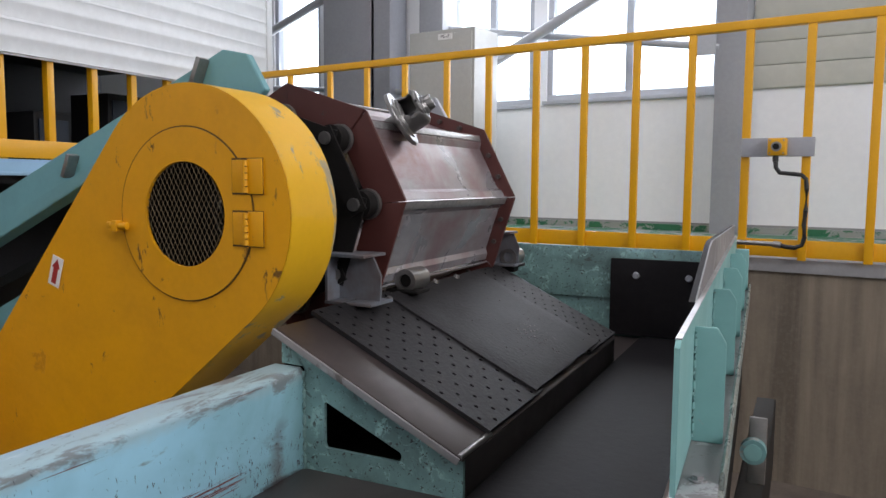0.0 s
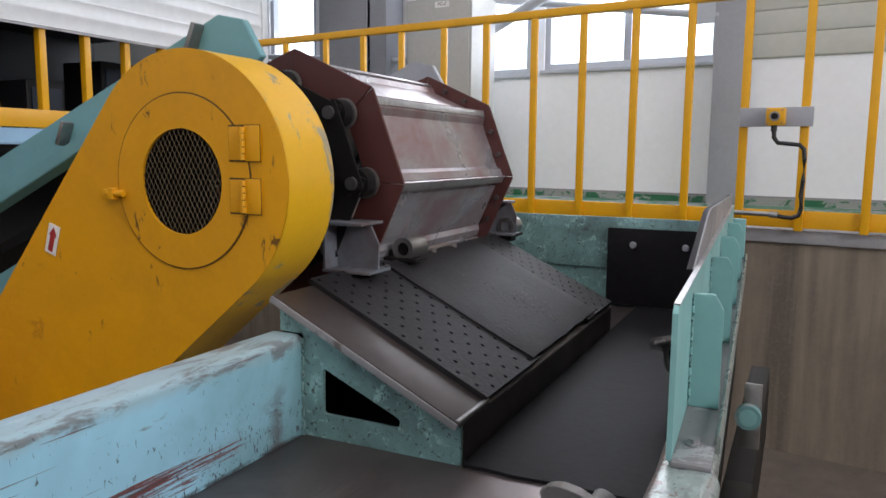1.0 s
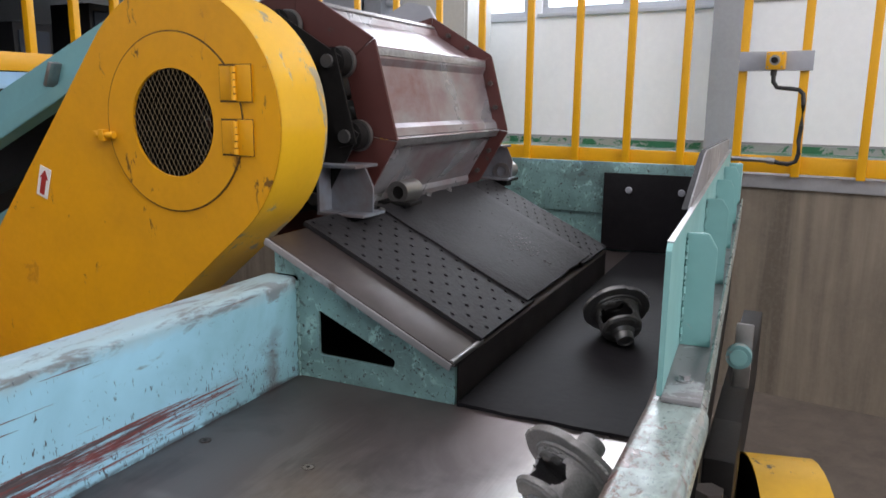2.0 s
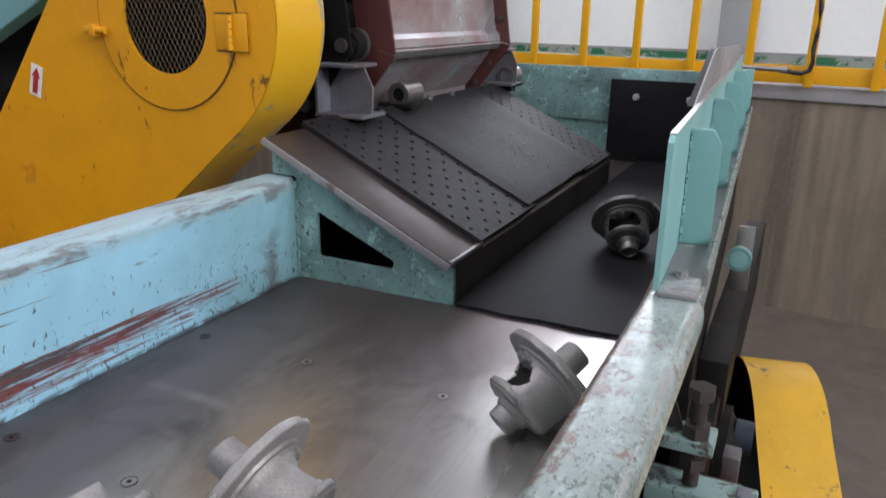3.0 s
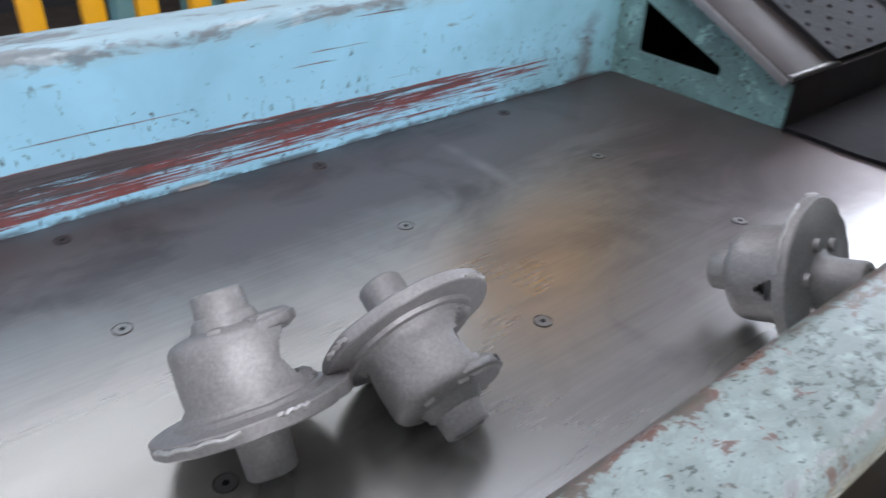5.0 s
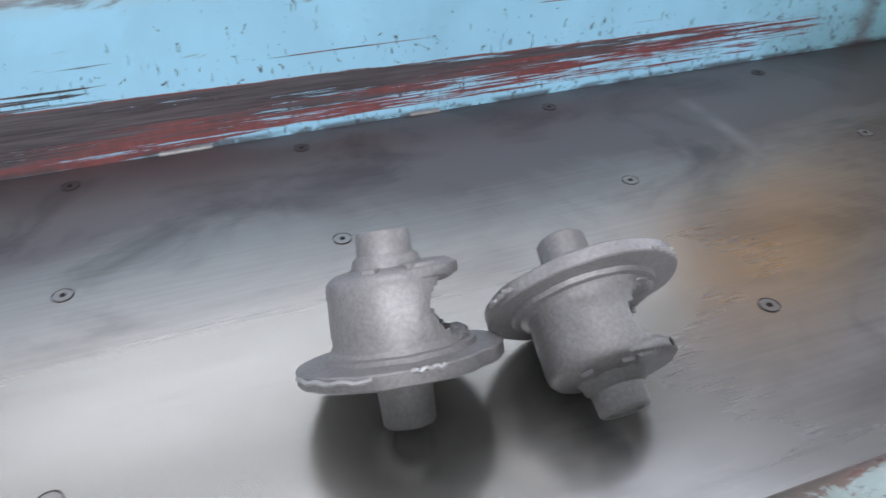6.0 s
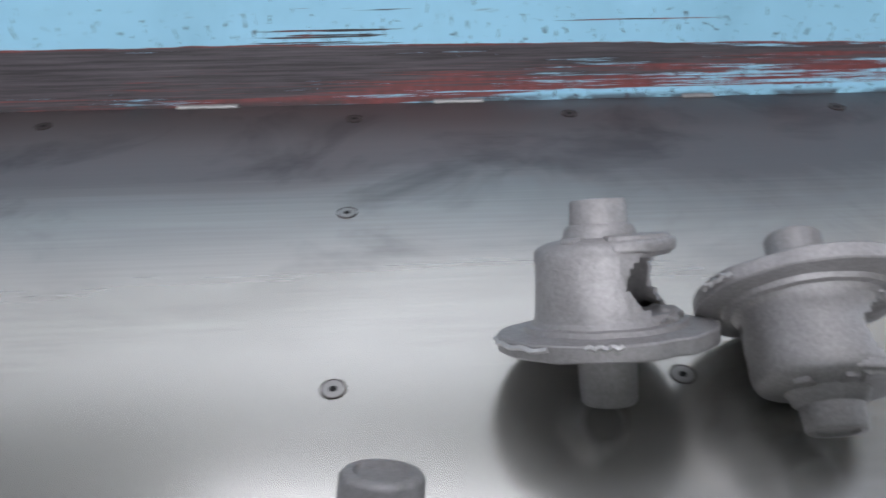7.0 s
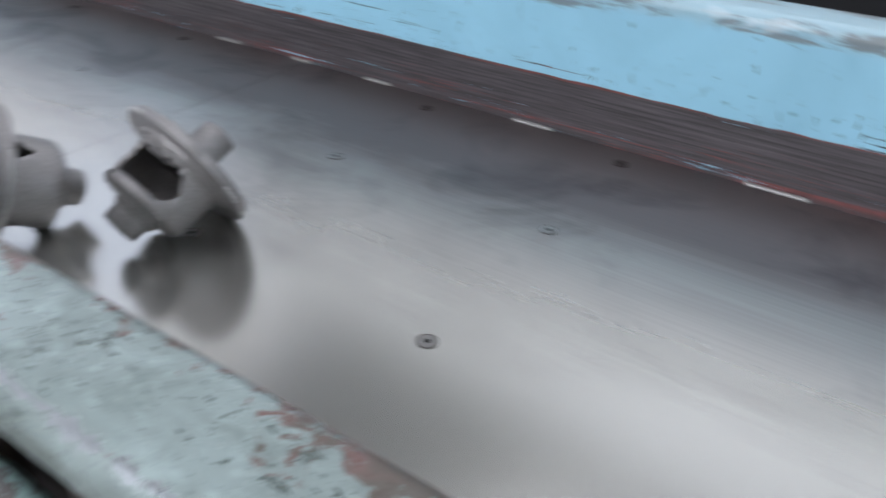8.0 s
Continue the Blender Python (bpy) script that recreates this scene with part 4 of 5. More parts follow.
def sheet_mat(bm, x0, x1, y0, y1, z0, z1, m, wob=0.004):
    """A rubber mat with a slightly uneven outline and a soft sag."""
    n = 16
    grid = []
    for i in range(n + 1):
        row = []
        for j in range(n + 1):
            x, y = x0 + (x1 - x0) * i / n, y0 + (y1 - y0) * j / n
            e = 1 if i in (0, n) or j in (0, n) else 0
            x += wob * noise.noise((y * 14, x * 9, 1.0)) * e
            y += wob * noise.noise((x * 14, y * 9, 5.0)) * e
            row.append(bm.verts.new(m @ Vector((x, y, z1 - (0.003 if e else 0) + 0.0015 * noise.noise((x * 8, y * 8, 2))))))
        grid.append(row)
    fs = [bm.faces.new((grid[i][j], grid[i + 1][j], grid[i + 1][j + 1], grid[i][j + 1])) for i in range(n) for j in range(n)]
    out = bmesh.ops.extrude_face_region(bm, geom=fs)
    d = m.to_3x3() @ Vector((0, 0, z0 - z1 + 0.003))
    bmesh.ops.translate(bm, vec=d, verts=[g for g in out["geom"] if isinstance(g, bmesh.types.BMVert)])
    bmesh.ops.recalc_face_normals(bm, faces=bm.faces[:])
    return bm


def chute():
    ch = thing("sloping_chute", pose(0.13, 0.55, 0), "sloping chute covered with perforated black rubber mats", "chute")
    outer = [(0.0015, 0.0), (0.316, 0.0), (0.316, 0.066), (-0.048, 0.2425), (-0.048, 0.19), (0.0015, 0.188)]
    hole = rounded([(0.044, 0.131), (0.044, 0.045), (0.199, 0.044), (0.203, 0.060)], 0.0075, 5)
    part("side_plate", plate_with_holes(BM(), outer, [hole], 0.0, 0.008), M_TEALWORN, ch, "chipped teal side plate with a triangular opening")
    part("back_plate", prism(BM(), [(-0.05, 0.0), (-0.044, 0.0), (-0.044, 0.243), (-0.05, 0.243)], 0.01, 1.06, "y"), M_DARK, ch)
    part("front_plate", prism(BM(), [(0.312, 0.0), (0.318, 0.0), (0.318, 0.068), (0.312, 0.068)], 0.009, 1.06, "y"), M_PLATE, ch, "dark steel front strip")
    # added black floor and end plate stand for the shade inside the chute
    part("shade_floor", box(BM(), -0.043, 0.311, 0.009, 1.05, 0.0005, 0.003), M_DARK, ch)
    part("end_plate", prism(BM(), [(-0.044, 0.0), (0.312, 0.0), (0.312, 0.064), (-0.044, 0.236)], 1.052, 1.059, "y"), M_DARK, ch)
    bm = box(BM(), -0.004, 0.415, 0.0, 1.07, -0.009, 0.0, 0.002)
    bm.transform(CHUTE)
    part("slope_plate", bm, M_PLATE, ch, "brown steel slope plate")
    bm = box(BM(), 0.0, 0.412, -0.0185, -0.0145, -0.008, 0.0045, 0.001)
    bm.transform(CHUTE)
    part("edge_strip", bm, M_FOOT, ch, "pale grey edge of the cover plate")
    bm = rod(BM(), (0.409, -0.013, 0.0035), (0.409, 0.117, 0.0035), 0.0055, None, 12)
    bm.transform(CHUTE)
    part("worn_edge", bm, M_STEEL, ch, "rounded lower edge rubbed bright")
    bm = box(BM(), 0.002, 0.414, -0.014, 0.118, 0.0, 0.006, 0.002)
    bm.transform(CHUTE)
    part("cover_plate", bm, M_PLATE, ch, "bare brown steel cover plate")
    part("mat", perforated(BM(), -0.008, 0.410, 0.104, 0.40, 0.0062, 0.0155, 10, 9, 0.0048, CHUTE), M_RUBBERDUST, ch, "perforated black rubber mat")
    part("mat", perforated(BM(), -0.004, 0.408, 0.80, 1.065, 0.0062, 0.0150, 12, 8, 0.0042, CHUTE), M_RUBBERDUST, ch, "perforated black rubber mat")
    part("mat", sheet_mat(BM(), 0.004, 0.402, 0.362, 0.885, 0.0158, 0.0235, CHUTE), M_RUBBERDUST, ch, "plain black rubber mat laid over the others")
    bm = BM()
    rr = random.Random(5)
    for k in range(170):
        x, y = rr.gauss(0.275, 0.035), rr.gauss(0.655, 0.05)
        if k % 4 == 0:
            x, y = rr.uniform(0.05, 0.38), rr.uniform(0.45, 0.82)
        r = rr.uniform(0.0004, 0.0013)
        box(bm, -r * 1.8, r * 1.8, -r, r, 0, r, 0, CHUTE @ Matrix.Translation((x, y, 0.0235)) @ Matrix.Rotation(rr.uniform(0, 6), 4, "Z"))
    shav = thing("metal_shavings", pose(0.2, 0.65, 0.15), "small grey metal shavings scattered on the rubber mat", "debris", "", "stuff")
    part("shavings", bm, M_PLATE, shav)
    for x, y in ((0.012, 0.60), (0.02, 0.36), (0.014, 0.72)):
        bm = rod(BM(), (x, y, 0.0235 if 0.37 < y < 0.88 else 0.0155), (x, y, 0.0295 if 0.37 < y < 0.88 else 0.0215), 0.009, 0.007, 10)
        bm.transform(CHUTE)
        part("bolt", bm, M_STEEL, ch)


# ---- the yellow chain guard ----
GX, GZ, GR = -0.275, 0.455, 0.25


def guard_outline(grow=0.0):
    r = GR + grow
    pts = []
    for i in range(41):
        a = radians(-50 + 190 * i / 40)
        pts.append((GX + r * math.cos(a), GZ + r * math.sin(a)))
    g = grow
    pts += [(-0.855 - g, 0.167), (-0.925 - g, 0.06), (-0.955 - g, -0.08), (-0.96 - g, -0.55), (-0.60 + g, -0.55), (-0.60 + g, -0.145)]
    return pts


def chain_guard():
    gd = thing("chain_guard", pose(-0.6, 0.07, -0.55), "large yellow steel chain guard with a round mesh window", "guard")
    hole = circle(GX, GZ, 0.1695, 64)
    part("front_plate", plate_with_holes(BM(), guard_outline(), [hole], 0.0, 0.004), M_YELLOW, gd)
    # wrap-around band
    out = guard_outline()
    bm = BM()
    rows = [[bm.verts.new((x, y, z)) for x, z in out] for y in (0.0005, 0.145)]
    ins = [[bm.verts.new((GX + (x - GX) * 0.988, y, GZ + (z - GZ) * 0.988)) for x, z in out] for y in (0.0045, 0.145)]
    k = len(out)
    for i in range(k):
        j = (i + 1) % k
        for a, b in ((rows[0], rows[1]), (rows[1], ins[1]), (ins[1], ins[0])):
            bm.faces.new((a[i], a[j], b[j], b[i]))
    bmesh.ops.recalc_face_normals(bm, faces=bm.faces[:])
    part("band", bm, M_YELLOWBAND, gd, "yellow band rubbed down to bare metal")
    part("back_plate", plate_with_holes(BM(), [(GX + (x - GX) * 0.985, GZ + (z - GZ) * 0.985) for x, z in out], [circle(GX, GZ, 0.06, 24)], 0.138, 0.142), M_DARK, gd)
    door = part("door", plate_with_holes(BM(), circle(GX, GZ, 0.1665, 64), [circle(GX, GZ, 0.1015, 48)], -0.0035, 0.0035), M_YELLOW, gd, "round yellow door")
    # expanded metal
    bm = BM()
    s, h, w = 0.0105, 0.021, 0.0007
    for fam in (1, -1):
        for c in range(-28, 29):
            pts = []
            for q in range(-120, 121):
                x = q * 0.0018
                z = fam * x * h / s * 0.9 + c * h
                if x * x + z * z < 0.1035 ** 2:
                    pts.append((GX + x, 0.001 + 0.0006 * fam, GZ + z))
            if len(pts) > 2:
                a, b = Vector(pts[0]), Vector(pts[-1])
                rod(bm, a, b, w, None, 4, False)
    part("mesh", bm, M_MESH, door, "dull brown expanded metal mesh")
    # hinges and latch
    for z0 in (0.528, 0.432):
        hg = part("hinge", box(BM(), GX + 0.122, GX + 0.151, -0.0055, -0.0035, z0 - 0.03, z0 + 0.03, 0.0005), M_YELLOW, gd, "yellow butt hinge")
        part("joint", box(BM(), GX + 0.1205, GX + 0.1935, -0.0041, -0.0036, z0 - 0.0335, z0 + 0.0335), M_GRIME, hg, "grimy joint")
        part("leaf", box(BM(), GX + 0.158, GX + 0.192, -0.0055, 0.0, z0 - 0.032, z0 + 0.032, 0.001), M_YELLOW, hg)
        for q in range(5):
            part("knuckle", rod(BM(), (GX + 0.155, -0.008, z0 - 0.03 + q * 0.0122), (GX + 0.155, -0.008, z0 - 0.0195 + q * 0.0122), 0.0058, None, 10), M_YELLOW, hg)
    rim = ring_plate(BM(), circle(GX, GZ, 0.1694, 64), circle(GX, GZ, 0.1668, 64), -0.0022, -0.0006)
    part("door_gap", rim, M_GRIME, gd, "grimy gap round the door")
    la = part("latch", box(BM(), GX - 0.205, GX - 0.150, -0.012, -0.0005, 0.420, 0.435, 0.002), M_YELLOW, gd, "yellow latch")
    part("bolt", rod(BM(), (GX - 0.182, -0.018, 0.428), (GX - 0.138, -0.018, 0.428), 0.006), M_YELLOW, la)
    part("catch", box(BM(), GX - 0.175, GX - 0.160, -0.026, -0.010, 0.417, 0.439, 0.002), M_YELLOW, la)
    # direction label
    x, z = -0.652, 0.322
    lb = BM()
    m = Matrix.Translation((x, -0.0012, z)) @ Matrix.Rotation(radians(18), 4, "Y")
    box(lb, -0.017, 0.017, -0.0006, 0.0008, -0.033, 0.033, m=m)
    lab = part("label", lb, M_LABEL, gd, "white label with a red arrow")
    bm = prism(BM(), [(-0.007, -0.027), (0.007, -0.027), (0.007, 0.008), (0.0125, 0.008), (0.0, 0.028), (-0.0125, 0.008), (-0.007, 0.008)], -0.0014, -0.0007, "y")
    bm.transform(m)
    part("arrow", bm, M_RED, lab, "red arrow")


# ---- the apron conveyor's head ----
AX, AZ, AR, N_FLIGHT = -0.262, 0.455, 0.258, 8
DY0, DY1 = 0.335, 1.0


def apron_head():
    hd = thing("apron_head", pose(AX, 0.66, AZ), "octagonal turning head of a steel apron conveyor", "conveyor head")
    for i in range(8):
        a0, a1 = radians(4.5 + 45 * i), radians(4.5 + 45 * (i + 1))
        p0, p1 = Vector((math.cos(a0), math.sin(a0))) * AR, Vector((math.cos(a1), math.sin(a1))) * AR
        mid = (p0 + p1) / 2
        nrm, tan = mid.normalized(), (p1 - p0).normalized()
        L = (p1 - p0).length
        turn = Matrix(((tan.x, 0, nrm.x, AX + mid.x), (0, 1, 0, 0.0), (tan.y, 0, nrm.y, AZ + mid.y), (0, 0, 0, 1)))
        # a dished plate with raised lips along both long edges
        prof = [(-L / 2, 0.0), (-L / 2 + 0.004, 0.003), (-L / 2 + 0.022, 0.002), (-L / 2 + 0.034, -0.007), (L / 2 - 0.034, -0.007), (L / 2 - 0.020, 0.004), (L / 2 + 0.004, 0.010), (L / 2 + 0.006, 0.006), (L / 2 - 0.018, -0.002), (L / 2 - 0.034, -0.013), (-L / 2 + 0.034, -0.013), (-L / 2, -0.006)]
        bm = prism(BM(), prof, DY0 + 0.004, DY1 - 0.004, "y")
        bm.transform(turn)
        fl = part("flight", bm, M_FLIGHT, hd, "rubbed reddish steel flight plate", 20)
        bm = box(BM(), L / 2 - 0.016, L / 2 + 0.002, DY0 + 0.01, DY1 - 0.01, 0.0065, 0.0095, 0.001)
        bm.transform(turn)
        part("wear_strip", bm, M_BRIGHT, fl, "bright worn edge")
        for y, s in ((DY0, -1), (DY1, 1)):
            o = 0.030
            k = math.tan(radians(22.5))
            out = [(-L / 2 - o * k * 0.9, o), (L / 2 + o * k * 0.9, o), (L / 2 - 0.055 * k, -0.055), (-L / 2 + 0.055 * k, -0.055)]
            bm = prism(BM(), out, y - 0.004 + 0.003 * s * (i % 2), y + 0.004 + 0.003 * s * (i % 2), "y", 0.001)
            bm.transform(turn)
            wing = part("side_wing", bm, M_MAROON, fl, "maroon side wing")
            for bx in (-0.035, 0.035):
                bm = rod(BM(), (bx, y - s * 0.004, 0.012), (bx, y - s * 0.016, 0.012), 0.007, None, 6)
                bm.transform(turn)
                part("bolt", bm, M_GREASE, wing)
        # chain roller and link beside the wing
        cx, cz = AX + 0.80 * p0.x, AZ + 0.80 * p0.y
        part("roller", rod(BM(), (cx, DY0 - 0.062, cz), (cx, DY0 - 0.012, cz), 0.030, None, 20), M_DARK, fl, "greasy chain roller")
        part("pin", rod(BM(), (cx, DY0 - 0.085, cz), (cx, DY0 - 0.005, cz), 0.014, None, 12), M_STEEL, fl)
        part("collar", rod(BM(), (cx, DY0 - 0.030, cz), (cx, DY0 - 0.020, cz), 0.034, None, 20), M_STEEL, fl)
        q = AX + 0.80 * p1.x, AZ + 0.80 * p1.y
        d = Vector((q[0] - cx, q[1] - cz))
        u = d.normalized()
        w = Vector((-u.y, u.x)) * 0.022
        line = [(cx - u.x * 0.02 + w.x, cz - u.y * 0.02 + w.y), (cx - u.x * 0.02 - w.x, cz - u.y * 0.02 - w.y), (q[0] + u.x * 0.02 - w.x, q[1] + u.y * 0.02 - w.y), (q[0] + u.x * 0.02 + w.x, q[1] + u.y * 0.02 + w.y)]
        yy = DY0 - 0.078 + 0.006 * (i % 2)
        part("chain_link", prism(BM(), line, yy, yy + 0.005, "y"), M_DARK, fl, "black chain link")
    part("sprocket", prism(BM(), circle(AX, AZ, 0.185, 16), DY0 - 0.05, DY0 - 0.035, "y"), M_DARK, hd)
    part("shaft", rod(BM(), (AX, 0.15, AZ), (AX, 1.15, AZ), 0.045, None, 24), M_DARK, hd)
    return hd


def conveyor_frame():
    fr = thing("conveyor_frame", pose(-1.2, 0.25, 0.3), "teal painted frame of the inclined apron conveyor", "conveyor frame")
    for y0, y1, sub in ((0.195, 0.215, 1), (1.09, 1.11, 0)):
        top = [(-2.6, -0.125), (-0.40, 0.782), (-0.352, 0.803), (-0.284, 0.789), (-0.237, 0.712), (-0.30, 0.66), (-0.56, 0.63), (-2.6, -0.215)]
        pl = part("side_plate", prism(BM(), top, y0, y1, "y", 0.002), M_BEAM if sub else M_GREYPAINT, fr, "" if sub else "dusty grey far side plate")
        if sub:
            low = [(-2.6, -0.215), (-0.56, 0.628), (-0.56, 0.60), (-2.6, -0.30)]
            part("lower_flange", prism(BM(), low, y0 - 0.03, y1, "y", 0.002), M_BEAM, fr)
            low = [(-2.6, -0.50), (-0.62, 0.42), (-0.62, 0.36), (-2.6, -0.56)]
            part("return_rail", prism(BM(), low, y0, y1 + 0.02, "y", 0.002), M_BEAM, fr)
            for x, z in ((-0.83, 0.553), (-0.405, 0.757)):
                bm = box(BM(), -0.006, 0.006, y0 - 0.03, y0, -0.030, 0.030, 0.001, Matrix.Translation((x, 0, z)) @ Matrix.Rotation(radians(24), 4, "Y"))
                part("cleat", bm, M_STEEL, pl, "small steel cleat")
    part("belly_plate", prism(BM(), [(-2.6, -0.30), (-0.6, 0.50), (-0.6, 0.47), (-2.6, -0.33)], 0.26, 1.08, "y"), M_DARK, fr)
    for x in (-1.5, -2.2):
        part("leg", box(BM(), x - 0.04, x + 0.04, 0.2, 0.28, FLOOR_Z, 0.25 + (x + 1.5) * 0.41, 0.003), M_BEAM, fr)
    # bearing stools at the top edge of the chute
    for y0, y1 in ((0.22, 0.31), (1.06, 1.13)):
        st = thing("bearing_stool", pose(-0.06, (y0 + y1) / 2, 0.26), "grey welded channel stool stained with rust", "bracket", "bearing stools")
        a = part("channel", plate_with_holes(BM(), [(-0.106, 0.262), (0.002, 0.268), (0.004, 0.322), (-0.016, 0.362), (-0.106, 0.362)], [], y0 + 0.045, y0 + 0.051), M_RUST, st)
        part("top_plate", box(BM(), -0.114, -0.010, y0, y1, 0.362, 0.369, 0.002), M_RUST, st)
        part("base_plate", box(BM(), -0.108, 0.008, y0, y1, 0.262, 0.269, 0.002), M_RUST, st)
        part("web", box(BM(), -0.106, -0.099, y0, y1, 0.269, 0.362, 0.001), M_RUST, st)
        bs = thing("pivot_bush", pose(-0.03, 0.45 if y0 < 1 else 1.12, 0.26), "steel pivot bush on a small plate", "bush", "pivot bushes")
        xc, yc, zc = -0.030, (0.45 if y0 < 1 else 1.12), (0.291 if y0 < 1 else 0.287)
        tube = [(0.027, 0.0), (0.027, 0.078), (0.0155, 0.078), (0.0155, 0.0)]
        bm = BM()
        rings = [[bm.verts.new((xc - 0.018 + w, yc + r * math.cos(k * math.pi / 12), zc + r * math.sin(k * math.pi / 12))) for k in range(24)] for r, w in tube]
        for q in range(4):
            for k in range(24):
                bm.faces.new((rings[q][k], rings[(q + 1) % 4][k], rings[(q + 1) % 4][(k + 1) % 24], rings[q][(k + 1) % 24]))
        bmesh.ops.recalc_face_normals(bm, faces=bm.faces[:])
        bm.transform(Matrix.Translation((xc, yc, zc)) @ Matrix.Rotation(radians(90), 4, "Z") @ Matrix.Translation((-xc, -yc, -zc)))
        part("tube", bm, M_STEEL, bs)
        # solid black plug in place of the shade down the tube
        part("bore", rod(BM(), (xc, yc - 0.012, zc), (xc, yc - 0.004, zc), 0.0158, None, 20), M_DARK, bs, "black plug for the shaded bore")
        part("foot", box(BM(), xc - 0.045, xc + 0.04, yc - 0.03, yc + 0.03, zc - 0.028, zc - 0.020, 0.001), M_DARK, bs)
        part("spacer", box(BM(), xc - 0.03, xc + 0.02, yc - 0.02, yc + 0.02, zc - 0.045, zc - 0.028), M_DARK, bs)


# ---- castings ----
def lathe(bm, prof, seg=40, skip=None):
    rings = [[bm.verts.new((r * math.cos(2 * math.pi * k / seg), r * math.sin(2 * math.pi * k / seg), z)) for k in range(seg)] for r, z in prof]
    for i, (a, b) in enumerate(zip(rings, rings[1:])):
        for k in range(seg):
            if not (skip and skip(i, k)):
                bm.faces.new((a[k], a[(k + 1) % seg], b[(k + 1) % seg], b[k]))
    return rings


SQUASH = Matrix.Diagonal((0.876, 0.876, 0.74, 1))


def casting_template(material, name="differential_casting"):
    cs = thing(name, Matrix.Identity(4), "rough grey cast iron differential case with a flange", "casting", "castings")

    def put(nm, bm, label="", mt=material, angle=45, parent=cs):
        bm.transform(SQUASH)
        for v in bm.verts:   # a short bell and a long flange trunnion
            v.co.z *= 0.92 if v.co.z > 0 else 1.15
        return part(nm, bm, mt, parent, label, angle)

    # flange with a stepped face and a ragged parting line
    bm = BM()
    lathe(bm, [(0.0195, -0.006), (0.050, -0.006), (0.053, -0.0045), (0.0775, -0.0045), (0.0790, -0.0030), (0.0792, 0.0085), (0.0780, 0.0100), (0.0600, 0.0115), (0.0585, 0.0160), (0.0535, 0.0172), (0.0510, 0.0215), (0.0490, 0.0250), (0.044, 0.0260)], 96)
    for v in bm.verts:
        v.co += 0.0007 * noise.noise_vector(v.co * 60)
        r, a = math.hypot(v.co.x, v.co.y), math.atan2(v.co.y, v.co.x)
        if r > 0.07:   # a shallow flat and a nick in the rim
            k = 1 - 0.035 * max(0.0, 1 - abs(a - 1.9) / 0.35) - 0.05 * max(0.0, 1 - abs(a + 0.7) / 0.12)
            v.co.x, v.co.y = v.co.x * k, v.co.y * k
    put("flange", bm, angle=28)
    for a0, a1, zz in ((200, 256, 0.0050), (275, 292, 0.0080), (20, 44, 0.007), (128, 150, 0.002)):
        line = []
        for q in range(13):
            a = radians(a0 + (a1 - a0) * q / 12)
            rr = 0.0795 + 0.0008 * math.sin(q * 2.6)
            line.append((rr * math.cos(a), rr * math.sin(a), zz + 0.0012 * math.sin(q * 1.7)))
        put("flash", sweep(BM(), line, 0.0025, 6), "bright ragged casting flash", M_FLASH)
    # hollow bell with one large opening
    zo = [0.019, 0.025, 0.031, 0.037, 0.043, 0.049, 0.055, 0.061, 0.067, 0.073, 0.079, 0.085, 0.089, 0.0925, 0.095, 0.096]
    ro_ = [0.0490, 0.0478, 0.0474, 0.0472, 0.0470, 0.0468, 0.0467, 0.0466, 0.0465, 0.0464, 0.0460, 0.0450, 0.0425, 0.037, 0.029, 0.020]
    outer = [(r * 1.05, z) for r, z in zip(ro_, zo)]
    inner = [(max(0.012, r - 0.0058), min(z, 0.089 - 0.0004 * i)) for i, (r, z) in enumerate(outer)]
    seg = 108
    bm = BM()
    big_open = (0, 38, 46, 50, 53, 55, 55, 53, 49, 43, 33, 0)

    def cut(i, k):
        a = (k + 0.5) * 360 / seg
        d = min(a, 360 - a)
        far = 180 - d
        rag = 5 * noise.noise((k * 0.27, i * 0.5, 3))
        return i < len(big_open) and (d < big_open[i] + rag or (0 < i < 5 and far < 17 - 3 * i + rag))

    ro, ri = lathe(bm, outer, seg, cut), lathe(bm, inner, seg, cut)
    for i in range(len(outer) - 1):
        for k in range(seg):
            if cut(i, k):
                continue
            q = (k + 1) % seg
            for di, dk, e in ((0, 1, "r"), (0, -1, "l"), (1, 0, "u"), (-1, 0, "d")):
                ii, kk = i + di, (k + dk) % seg
                if 0 <= ii < len(outer) - 1 and cut(ii, kk):
                    a, b = {"r": ((i, q), (i + 1, q)), "l": ((i + 1, k), (i, k)), "u": ((i + 1, q), (i + 1, k)), "d": ((i, k), (i, q))}[e]
                    bm.faces.new((ro[a[0]][a[1]], ro[b[0]][b[1]], ri[b[0]][b[1]], ri[a[0]][a[1]]))
    bmesh.ops.delete(bm, geom=[v for v in bm.verts if not v.link_faces], context="VERTS")
    bmesh.ops.smooth_vert(bm, verts=bm.verts[:], factor=0.5, use_axis_x=True, use_axis_y=True, use_axis_z=True)
    for v in bm.verts:
        a = abs(math.atan2(v.co.y, v.co.x))
        torn = 0.0022 if a < 1.15 and v.co.z < 0.075 else 0.0   # torn lips round the large opening
        v.co += 0.0010 * noise.noise_vector(v.co * 45) + 0.0005 * noise.noise_vector(v.co * 160) + torn * noise.noise_vector(v.co * 190)
    bmesh.ops.recalc_face_normals(bm, faces=bm.faces[:])
    put("bell", bm, "", material, 60)
    # lobed end wall over the large opening, with a cross-pin bore
    bm = BM()
    edge = []
    for q in range(-13, 14):
        a = radians(q * 5.6)
        r = 0.0450 + 0.0085 * max(0.0, math.cos(a * 1.25)) ** 0.6
        edge.append((r * math.cos(a), r * math.sin(a)))
